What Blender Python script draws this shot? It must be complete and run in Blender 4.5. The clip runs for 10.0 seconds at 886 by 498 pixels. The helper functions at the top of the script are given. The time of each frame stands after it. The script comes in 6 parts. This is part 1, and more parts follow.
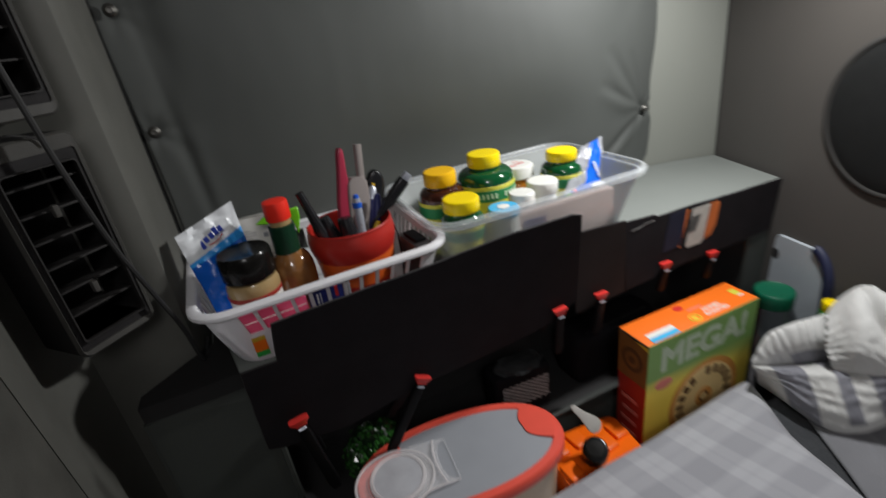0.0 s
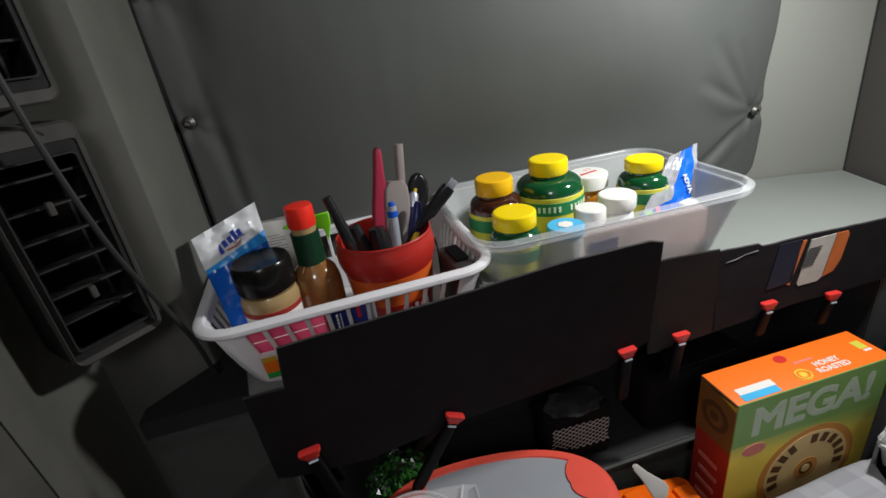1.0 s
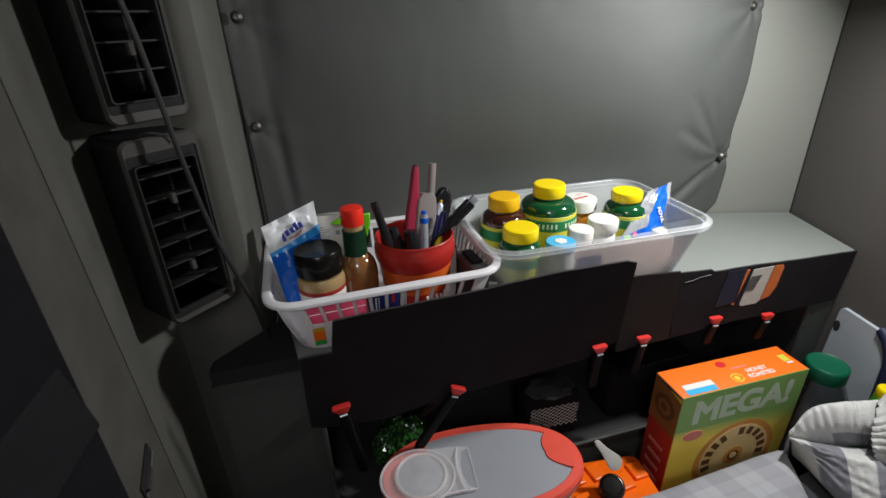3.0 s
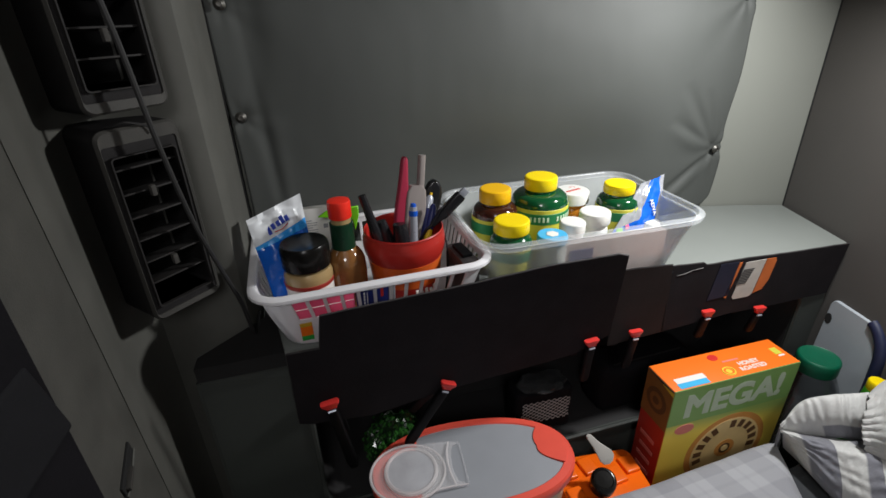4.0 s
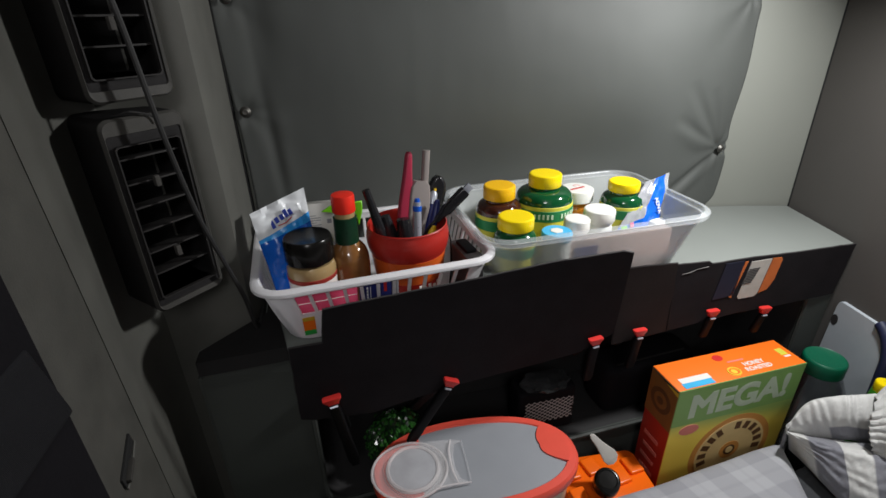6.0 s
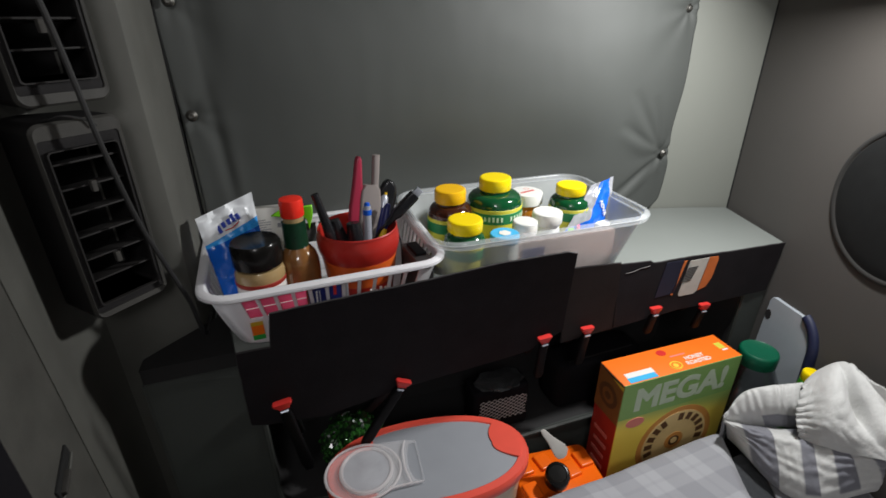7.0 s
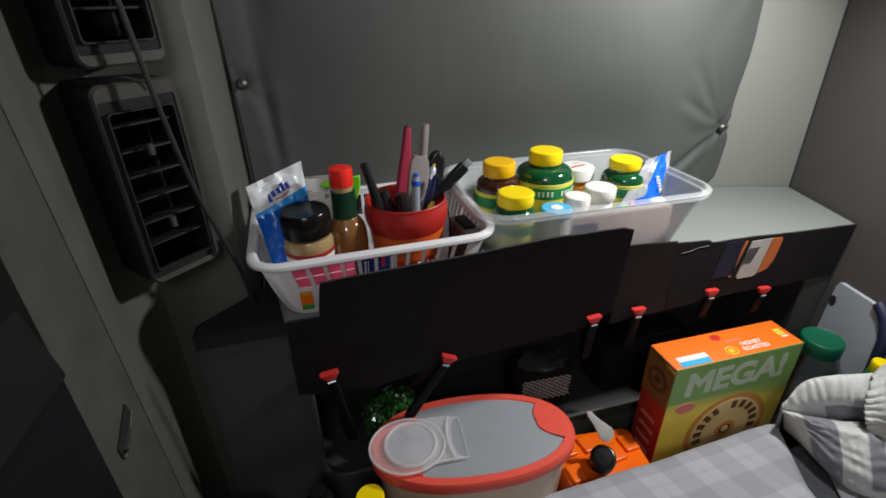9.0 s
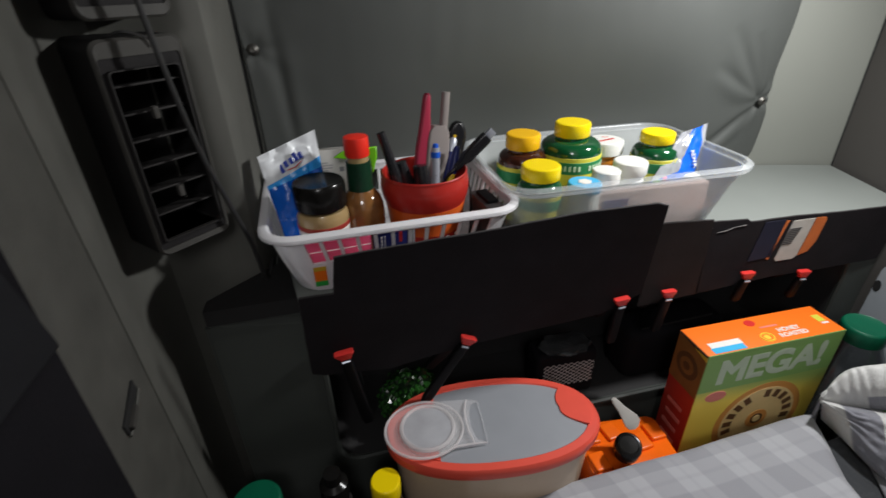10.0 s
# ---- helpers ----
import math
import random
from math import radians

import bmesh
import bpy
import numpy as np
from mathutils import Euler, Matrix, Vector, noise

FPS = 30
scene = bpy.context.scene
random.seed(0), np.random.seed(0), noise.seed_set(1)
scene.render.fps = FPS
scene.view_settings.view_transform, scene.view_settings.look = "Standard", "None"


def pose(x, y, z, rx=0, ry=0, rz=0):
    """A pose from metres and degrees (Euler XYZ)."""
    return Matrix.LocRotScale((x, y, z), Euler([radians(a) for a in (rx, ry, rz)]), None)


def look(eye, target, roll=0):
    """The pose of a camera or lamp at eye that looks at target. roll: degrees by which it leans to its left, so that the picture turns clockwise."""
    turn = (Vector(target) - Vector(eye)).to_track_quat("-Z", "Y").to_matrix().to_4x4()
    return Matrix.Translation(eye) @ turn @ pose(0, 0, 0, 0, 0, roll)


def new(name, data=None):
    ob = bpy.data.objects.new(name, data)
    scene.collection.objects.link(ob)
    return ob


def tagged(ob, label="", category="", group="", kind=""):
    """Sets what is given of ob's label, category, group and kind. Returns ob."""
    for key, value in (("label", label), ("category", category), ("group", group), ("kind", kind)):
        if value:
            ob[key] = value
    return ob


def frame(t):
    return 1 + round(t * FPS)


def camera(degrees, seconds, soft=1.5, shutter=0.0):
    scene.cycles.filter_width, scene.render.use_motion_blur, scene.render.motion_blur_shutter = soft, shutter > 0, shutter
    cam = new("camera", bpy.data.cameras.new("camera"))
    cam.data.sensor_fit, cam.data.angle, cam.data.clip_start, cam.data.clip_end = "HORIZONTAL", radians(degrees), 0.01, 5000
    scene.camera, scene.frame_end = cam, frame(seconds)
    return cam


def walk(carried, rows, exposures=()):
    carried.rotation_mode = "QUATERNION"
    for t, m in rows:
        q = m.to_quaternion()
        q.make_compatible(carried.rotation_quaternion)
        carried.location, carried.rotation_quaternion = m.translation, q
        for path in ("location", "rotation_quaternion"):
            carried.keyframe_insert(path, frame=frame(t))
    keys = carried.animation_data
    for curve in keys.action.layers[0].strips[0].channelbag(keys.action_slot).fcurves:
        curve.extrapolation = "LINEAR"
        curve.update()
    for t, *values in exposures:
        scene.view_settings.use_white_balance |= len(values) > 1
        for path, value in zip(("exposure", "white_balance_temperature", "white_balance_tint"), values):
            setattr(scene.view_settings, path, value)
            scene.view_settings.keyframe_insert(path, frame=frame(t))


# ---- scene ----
cam = camera(86.0, 10.0, shutter=0.5)
PATH = [
    (0, (0.011, -0.359, 1.246), (0.721, 1.304, 0.392), -8.2),
    (0.2, (0.0354, -0.3454, 1.238), (0.624, 1.391, 0.4384), -8.7),
    (0.3, (0.0436, -0.3386, 1.23), (0.612, 1.409, 0.4396), -8.9),
    (0.5, (0.055, -0.322, 1.231), (0.58, 1.422, 0.405), -8.2),
    (0.8, (0.0578, -0.3046, 1.221), (0.5206, 1.459, 0.399), -8.74),
    (1, (0.065, -0.301, 1.234), (0.486, 1.466, 0.396), -8.2),
    (1.2, (0.0642, -0.2988, 1.232), (0.455, 1.468, 0.3778), -7.58),
    (1.5, (0.035, -0.28, 1.257), (0.356, 1.476, 0.353), -6.3),
    (1.7, (0.0164, -0.2928, 1.278), (0.322, 1.456, 0.3564), -5.2),
    (2, (-0.014, -0.334, 1.282), (0.306, 1.404, 0.345), -3.6),
    (2.2, (-0.016, -0.3554, 1.29), (0.3372, 1.38, 0.3586), -3.14),
    (2.5, (-0.013, -0.362, 1.291), (0.4, 1.378, 0.395), -2.4),
    (2.7, (-0.007, -0.371, 1.288), (0.456, 1.37, 0.419), -2.1),
    (3.8, (0.008, -0.363, 1.288), (0.553, 1.344, 0.399), -1.6),
    (4, (0.008, -0.364, 1.284), (0.537, 1.344, 0.388), -1.6),
    (4.5, (0.005, -0.362, 1.281), (0.516, 1.345, 0.373), -1.4),
    (5, (0.005, -0.361, 1.28), (0.508, 1.349, 0.371), -1.5),
    (6.3, (0.006, -0.37, 1.274), (0.554, 1.347, 0.405), -1),
    (6.5, (0.013, -0.375, 1.278), (0.61, 1.328, 0.416), -0.6),
    (6.8, (0.0266, -0.381, 1.288), (0.703, 1.286, 0.415), -0.04),
    (7, (0.022, -0.38, 1.279), (0.671, 1.298, 0.407), -0.1),
    (7.5, (0.017, -0.378, 1.273), (0.644, 1.297, 0.377), -0.4),
    (8, (0.02, -0.383, 1.269), (0.66, 1.288, 0.376), -0.7),
    (8.5, (0.019, -0.383, 1.269), (0.645, 1.292, 0.373), -0.9),
    (9, (0.005, -0.366, 1.263), (0.525, 1.325, 0.33), -0.9),
    (9.2, (0.0016, -0.3586, 1.257), (0.4872, 1.323, 0.2888), -0.9),
    (9.5, (-0.002, -0.35, 1.244), (0.401, 1.334, 0.243), -0.6),
    (9.7, (-0.0062, -0.3484, 1.235), (0.3976, 1.341, 0.243), -0.88),
    (10, (0.005, -0.347, 1.241), (0.456, 1.336, 0.259), -1.4),
]
walk(cam, [(t, look(eye, target, roll)) for t, eye, target, roll in PATH], [(0, -0.17), (0.5, -0.12), (1.0, -0.08), (2.0, -0.04), (4.0, 0.0), (10, 0.0)])

# ---- light ----
world = bpy.data.worlds.new("cab_night")
scene.world = world
world.use_nodes = True
world.node_tree.nodes["Background"].inputs[0].default_value = (0.55, 0.6, 0.62, 1)
world.node_tree.nodes["Background"].inputs[1].default_value = 0.02
lamp_data = bpy.data.lights.new("reading_lamp", "AREA")
lamp_data.shape, lamp_data.size = "DISK", 0.05
lamp_data.energy, lamp_data.color = 4.15, (0.983, 0.99, 0.985)
lamp = new("reading_lamp", lamp_data)
lamp.matrix_world = look((0.6, -0.045, 1.37), (0.01, 0.1, 0.59))
# unseen lamp behind the camera, added as fill; direction from jar lid highlights
fill_data = bpy.data.lights.new("fill_lamp", "POINT")
fill_data.shadow_soft_size, fill_data.energy, fill_data.color = 0.12, 7.4, (0.985, 0.975, 0.995)
fill = new("fill_lamp", fill_data)
fill.matrix_world = pose(-0.1, -0.85, 1.62)


# ---- materials ----
def mat(name, color, rough=0.5, metal=0.0, vary=0.12, scale=60.0, bump=0.08, fine=600.0, spec=0.5, through_light=0.0, alpha=1.0, sheen=0.0, coat=0.0, ior=1.45, sss=0.0):
    """A surface with two scales of noise in colour, gloss and relief."""
    m = bpy.data.materials.new(name)
    m.use_nodes = True
    nt = m.node_tree
    b = nt.nodes["Principled BSDF"]
    co = nt.nodes.new("ShaderNodeTexCoord")
    n1, n2 = nt.nodes.new("ShaderNodeTexNoise"), nt.nodes.new("ShaderNodeTexNoise")
    n1.inputs["Scale"].default_value, n1.inputs["Detail"].default_value = scale, 5
    n2.inputs["Scale"].default_value, n2.inputs["Detail"].default_value = fine, 3
    for n in (n1, n2):
        nt.links.new(co.outputs["Object"], n.inputs["Vector"])
    mix = nt.nodes.new("ShaderNodeMix")
    mix.data_type = "RGBA"
    lo = [max(0.0, c * (1 - vary)) for c in color]
    hi = [min(1.0, c * (1 + vary)) for c in color]
    mix.inputs[6].default_value, mix.inputs[7].default_value = (*lo, 1), (*hi, 1)
    nt.links.new(n1.outputs["Fac"], mix.inputs[0])
    nt.links.new(mix.outputs[2], b.inputs["Base Color"])
    ro = nt.nodes.new("ShaderNodeMapRange")
    ro.inputs["To Min"].default_value, ro.inputs["To Max"].default_value = max(0.02, rough - 0.08), min(1.0, rough + 0.08)
    nt.links.new(n2.outputs["Fac"], ro.inputs["Value"])
    nt.links.new(ro.outputs["Result"], b.inputs["Roughness"])
    b.inputs["Metallic"].default_value = metal
    b.inputs["Specular IOR Level"].default_value = spec
    b.inputs["Transmission Weight"].default_value = through_light
    b.inputs["IOR"].default_value = ior
    b.inputs["Alpha"].default_value = alpha
    b.inputs["Sheen Weight"].default_value = sheen
    b.inputs["Coat Weight"].default_value = coat
    b.inputs["Subsurface Weight"].default_value = sss
    b.inputs["Subsurface Radius"].default_value = (1.0, 1.0, 1.0)
    b.inputs["Subsurface Scale"].default_value = 0.006
    if bump:
        bp = nt.nodes.new("ShaderNodeBump")
        bp.inputs["Strength"].default_value, bp.inputs["Distance"].default_value = bump, 0.0006
        nt.links.new(n2.outputs["Fac"], bp.inputs["Height"])
        nt.links.new(bp.outputs["Normal"], b.inputs["Normal"])
    return m


def weave(m, count, depth=0.25):
    """Adds a woven relief of so many threads a metre."""
    nt = m.node_tree
    b = nt.nodes["Principled BSDF"]
    co = nt.nodes.new("ShaderNodeTexCoord")
    w1, w2 = nt.nodes.new("ShaderNodeTexWave"), nt.nodes.new("ShaderNodeTexWave")
    w1.bands_direction, w2.bands_direction = "X", "Z"
    for w in (w1, w2):
        w.inputs["Scale"].default_value, w.inputs["Distortion"].default_value, w.inputs["Detail Scale"].default_value = count, 1.5, 3
        nt.links.new(co.outputs["Object"], w.inputs["Vector"])
    mx = nt.nodes.new("ShaderNodeMath")
    mx.operation = "MAXIMUM"
    nt.links.new(w1.outputs["Fac"], mx.inputs[0])
    nt.links.new(w2.outputs["Fac"], mx.inputs[1])
    bp = nt.nodes.new("ShaderNodeBump")
    bp.inputs["Strength"].default_value, bp.inputs["Distance"].default_value = depth, 0.0005
    nt.links.new(mx.outputs[0], bp.inputs["Height"])
    nt.links.new(bp.outputs["Normal"], b.inputs["Normal"])
    return m


def checked(name, light, mid, dark, period, rough=0.9, share=0.5, soft_bump=0.2):
    """Plaid cloth: two crossing sets of bands over the cloth's own coordinates."""
    m = mat(name, light, rough, vary=0.06, scale=25, bump=soft_bump, fine=900, sheen=0.3, spec=0.2)
    nt = m.node_tree
    b = nt.nodes["Principled BSDF"]
    uv = nt.nodes.new("ShaderNodeAttribute")
    uv.attribute_name = "cloth"
    sep = nt.nodes.new("ShaderNodeSeparateXYZ")
    nt.links.new(uv.outputs["Vector"], sep.inputs[0])
    total = None
    for axis in (0, 1):
        d = nt.nodes.new("ShaderNodeMath"); d.operation = "DIVIDE"; d.inputs[1].default_value = period
        fr = nt.nodes.new("ShaderNodeMath"); fr.operation = "FRACT"
        nt.links.new(sep.outputs[axis], d.inputs[0]); nt.links.new(d.outputs[0], fr.inputs[0])
        # one broad band and one thin line in every repeat
        for middle, half, weight in ((1 - share / 2, share / 2, 0.5), (0.24, 0.035, 0.2)):
            off = nt.nodes.new("ShaderNodeMath"); off.operation = "SUBTRACT"; off.inputs[1].default_value = middle
            ab = nt.nodes.new("ShaderNodeMath"); ab.operation = "ABSOLUTE"
            edge = nt.nodes.new("ShaderNodeMapRange")
            edge.inputs["From Min"].default_value, edge.inputs["From Max"].default_value = half + 0.018, half - 0.018
            edge.inputs["To Max"].default_value = weight
            nt.links.new(fr.outputs[0], off.inputs[0]); nt.links.new(off.outputs[0], ab.inputs[0]); nt.links.new(ab.outputs[0], edge.inputs["Value"])
            if total is None:
                total = edge.outputs["Result"]
            else:
                add = nt.nodes.new("ShaderNodeMath"); add.operation = "ADD"
                nt.links.new(total, add.inputs[0]); nt.links.new(edge.outputs["Result"], add.inputs[1])
                total = add.outputs[0]
    ramp = nt.nodes.new("ShaderNodeValToRGB")
    e = ramp.color_ramp.elements
    e[0].color, e[0].position = (*light, 1), 0.0
    e[1].color, e[1].position = (*mid, 1), 0.5
    e3 = e.new(1.0); e3.color = (*dark, 1)
    nt.links.new(total, ramp.inputs[0])
    old = b.inputs["Base Color"].links[0].from_socket
    mul = nt.nodes.new("ShaderNodeMix"); mul.data_type = "RGBA"; mul.inputs[0].default_value = 0.3
    nt.links.new(ramp.outputs[0], mul.inputs[6]); nt.links.new(old, mul.inputs[7])
    mul.blend_type = "MULTIPLY"
    nt.links.new(mul.outputs[2], b.inputs["Base Color"])
    return m


def striped(name, ground, dark, period, share, edge):
    """Muslin with soft stripes near one border: stripes over the cloth's first coordinate, border by its second."""
    m = mat(name, ground, 0.95, vary=0.05, scale=25, bump=0.9, fine=900, sheen=0.3, spec=0.2)
    nt = m.node_tree
    b = nt.nodes["Principled BSDF"]
    # crinkled gauze: long puckers over the woven grain
    co, mp, cr = nt.nodes.new("ShaderNodeTexCoord"), nt.nodes.new("ShaderNodeMapping"), nt.nodes.new("ShaderNodeTexNoise")
    mp.inputs["Scale"].default_value = (1.0, 2.2, 1.3)
    cr.inputs["Scale"].default_value, cr.inputs["Detail"].default_value, cr.inputs["Distortion"].default_value = 150, 4, 0.5
    pk = nt.nodes.new("ShaderNodeBump")
    pk.inputs["Strength"].default_value, pk.inputs["Distance"].default_value = 0.3, 0.0022
    nt.links.new(co.outputs["Object"], mp.inputs["Vector"]); nt.links.new(mp.outputs["Vector"], cr.inputs["Vector"])
    nt.links.new(cr.outputs["Fac"], pk.inputs["Height"])
    nt.links.new(b.inputs["Normal"].links[0].from_socket, pk.inputs["Normal"])
    nt.links.new(pk.outputs["Normal"], b.inputs["Normal"])
    uv = nt.nodes.new("ShaderNodeAttribute")
    uv.attribute_name = "cloth"
    sep = nt.nodes.new("ShaderNodeSeparateXYZ")
    nt.links.new(uv.outputs["Vector"], sep.inputs[0])
    d = nt.nodes.new("ShaderNodeMath"); d.operation = "DIVIDE"; d.inputs[1].default_value = period
    fr = nt.nodes.new("ShaderNodeMath"); fr.operation = "FRACT"
    band = nt.nodes.new("ShaderNodeMapRange")
    band.inputs["From Min"].default_value, band.inputs["From Max"].default_value = 1 - share - 0.03, 1 - share + 0.03
    border = nt.nodes.new("ShaderNodeMapRange")
    border.inputs["From Min"].default_value, border.inputs["From Max"].default_value = edge + 0.012, edge - 0.012
    both = nt.nodes.new("ShaderNodeMath"); both.operation = "MULTIPLY"
    nt.links.new(sep.outputs[0], d.inputs[0]); nt.links.new(d.outputs[0], fr.inputs[0]); nt.links.new(fr.outputs[0], band.inputs["Value"])
    nt.links.new(sep.outputs[1], border.inputs["Value"])
    nt.links.new(band.outputs["Result"], both.inputs[0]); nt.links.new(border.outputs["Result"], both.inputs[1])
    old = b.inputs["Base Color"].links[0].from_socket
    mx = nt.nodes.new("ShaderNodeMix"); mx.data_type = "RGBA"
    nt.links.new(both.outputs[0], mx.inputs[0]); nt.links.new(old, mx.inputs[6])
    mx.inputs[7].default_value = (*dark, 1)
    nt.links.new(mx.outputs[2], b.inputs["Base Color"])
    return m


M_CURTAIN = mat("curtain_vinyl", (0.0665, 0.071, 0.0665), 0.6, spec=0.5, vary=0.07, scale=9, bump=0.12, fine=1400)
M_TRIM = mat("grey_moulded_plastic", (0.088, 0.087, 0.077), 0.62, vary=0.25, scale=26, bump=0.22, fine=1100)
M_PILLAR = mat("worn_grey_plastic", (0.065, 0.063, 0.0555), 0.68, vary=0.4, scale=30, bump=0.3, fine=700)
M_LIGHTWALL = mat("pale_moulded_plastic", (0.214, 0.221, 0.196), 0.62, vary=0.06, scale=8, bump=0.3, fine=900)
M_SHELF = mat("shelf_grey_plastic", (0.172, 0.184, 0.172), 0.5, vary=0.1, scale=11, bump=0.3, fine=900)
M_CAB = mat("cabinet_dark_plastic", (0.037, 0.041, 0.037), 0.62, vary=0.15, scale=12, bump=0.35, fine=800)
# near-black of the shelf corner: the basket's shade as a colour
M_CORNERSHADE = mat("shelf_corner_shade", (0.016, 0.0155, 0.0155), 0.8, vary=0.3, scale=25, bump=0.3, fine=700, spec=0.2)
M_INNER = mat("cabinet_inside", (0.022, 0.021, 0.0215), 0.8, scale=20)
M_FABRIC = weave(mat("brown_grey_fabric", (0.065, 0.057, 0.0495), 0.9, vary=0.09, scale=12, bump=0.4, sheen=0.2, spec=0.2), 500, 0.07)
M_BLACKCLOTH = mat("black_leathercloth", (0.006, 0.0055, 0.007), 0.85, spec=0.15, vary=0.5, scale=18, bump=0.4, fine=400)
M_GRILLE = mat("speaker_cloth", (0.016, 0.0165, 0.0165), 0.9, vary=0.2, scale=60, bump=0.5, fine=900, spec=0.15)
M_SPKRING = mat("speaker_ring_plastic", (0.03, 0.0285, 0.027), 0.75, vary=0.15, scale=40, bump=0.2)
M_STRAP = weave(mat("dark_grey_webbing", (0.0105, 0.0105, 0.0122), 0.9, vary=0.25, scale=40, spec=0.2), 500, 0.4)
M_HOUSING = mat("dusty_grey_housing_plastic", (0.038, 0.036, 0.032), 0.66, vary=0.35, scale=40, bump=0.25, fine=900)
# black of the vent insert; also painted shade on the housing's sides
M_BEZEL = mat("black_insert_and_side_shade", (0.016, 0.0148, 0.0152), 0.7, vary=0.4, scale=50, bump=0.25, fine=900, spec=0.2)
M_VENT = mat("black_vent_plastic", (0.019, 0.0175, 0.017), 0.62, vary=0.5, scale=60, bump=0.3, spec=0.25)
M_VENTHOLE = mat("vent_shaft_black", (0.011, 0.0102, 0.0105), 0.9)
M_DUST = mat("dusty_plastic", (0.04, 0.037, 0.033), 0.8, vary=0.35, scale=120, bump=0.3)
M_DUSTPALE = mat("scraped_paper", (0.15, 0.14, 0.135), 0.8, vary=0.4, scale=150)
M_CABLE = mat("black_rubber_cable", (0.02, 0.0195, 0.0195), 0.5, spec=0.5)
M_SEAM = mat("dark_seam", (0.01, 0.01, 0.01), 0.8)
M_CHROME = mat("snap_steel", (0.13, 0.125, 0.115), 0.5, 1.0, vary=0.15, scale=300)
M_CARD = mat("black_painted_cardboard", (0.014, 0.0122, 0.0138), 0.75, spec=0.12, vary=0.4, scale=30, bump=0.25, fine=250)
M_CARDBROWN = mat("brown_black_cardboard", (0.0152, 0.0116, 0.0114), 0.7, spec=0.15, vary=0.45, scale=22, bump=0.25, fine=250)
M_CARDEDGE = mat("cardboard_edge_grey", (0.03, 0.027, 0.027), 0.8, vary=0.4, scale=80)
M_RED = mat("red_plastic_jaw", (0.6, 0.035, 0.03), 0.3, vary=0.1, scale=60)
M_CLAMP = mat("black_nylon", (0.0055, 0.0055, 0.0062), 0.55, vary=0.2, spec=0.12)
M_WHITEPL = mat("white_basket_plastic", (0.74, 0.73, 0.75), 0.4, vary=0.05, scale=18, bump=0.1, sss=0.85)
M_CLEARPL = mat("frosted_clear_plastic", (0.62, 0.65, 0.65), 0.3, vary=0.18, scale=20, bump=0.08, alpha=0.42)
M_CLEARRIM = mat("frosted_clear_rim", (0.75, 0.78, 0.8), 0.22, vary=0.1, scale=40, bump=0.0, alpha=0.25)
M_YELLOW = mat("yellow_cap_plastic", (0.86, 0.64, 0.0), 0.38, vary=0.05, bump=0.05)
M_ORANGECAP = mat("amber_yellow_cap_plastic", (0.85, 0.47, 0.005), 0.38, vary=0.05, bump=0.05)
M_GREENBOT = mat("green_bottle_plastic", (0.004, 0.065, 0.02), 0.12, vary=0.2, scale=20, bump=0.02, coat=0.5)
M_BROWNBOT = mat("brown_bottle_plastic", (0.045, 0.012, 0.006), 0.12, vary=0.2, scale=20, bump=0.02, coat=0.5)
M_AMBER = mat("amber_plastic", (0.55, 0.2, 0.02), 0.15, vary=0.2, bump=0.02, through_light=0.35)
M_WHITECAP = mat("white_cap_plastic", (0.7, 0.7, 0.665), 0.4, vary=0.04)
M_LABELY = mat("label_yellow_paper", (0.62, 0.58, 0.06), 0.5, vary=0.1)
M_LABELG = mat("label_green_ink", (0.02, 0.2, 0.07), 0.5, vary=0.15)
M_PALEINK = mat("pale_ink", (0.6, 0.75, 0.55), 0.5)
M_CYAN = mat("cyan_plastic", (0.06, 0.42, 0.72), 0.35)
M_LIDBLACK = mat("black_lid_plastic", (0.008, 0.0075, 0.007), 0.2, vary=0.2, bump=0.01, spec=0.25)
M_CREAM = mat("cream_food_in_glass", (0.36, 0.25, 0.115), 0.18, vary=0.15, scale=40, coat=0.6)
M_PAPERW = mat("white_label_paper", (0.72, 0.7, 0.66), 0.55, vary=0.06)
M_REDPAPER = mat("dark_red_label", (0.3, 0.03, 0.02), 0.5)
M_SAUCE = mat("orange_sauce_in_glass", (0.2, 0.088, 0.028), 0.1, vary=0.5, scale=70, bump=0.02, coat=0.8)
M_REDCAP = mat("red_cap_plastic", (0.85, 0.03, 0.015), 0.4)
M_FOIL = mat("dark_green_neck_band", (0.006, 0.034, 0.016), 0.3)
M_LIME = mat("lime_plastic", (0.2, 0.62, 0.015), 0.4)
M_CUPRED = mat("red_bucket_plastic", (0.4, 0.021, 0.015), 0.36, vary=0.12, scale=25, coat=0.1)
M_CUPORANGE = mat("orange_print", (0.66, 0.115, 0.018), 0.35, vary=0.1)
M_PINKRED = mat("crimson_handle_plastic", (0.32, 0.025, 0.055), 0.35)
M_GREYPL = mat("grey_translucent_plastic", (0.24, 0.21, 0.2), 0.35, vary=0.1)
M_PENBLACK = mat("black_pen_plastic", (0.012, 0.012, 0.014), 0.25)
M_PENBLUE = mat("blue_pen_plastic", (0.01, 0.09, 0.5), 0.3)
M_PENSILVER = mat("silver_pen_body", (0.42, 0.44, 0.5), 0.3, 0.4)
M_PENYEL = mat("yellow_pen_barrel", (0.8, 0.5, 0.02), 0.35)
M_NAVY = mat("navy_print", (0.014, 0.02, 0.12), 0.4, vary=0.2)
M_PINK = mat("hot_pink_plastic_wrap", (0.92, 0.12, 0.24), 0.35, vary=0.12, scale=90, sss=0.4)
M_DARKBOX = mat("dark_grey_box", (0.05, 0.045, 0.045), 0.4, vary=0.3)
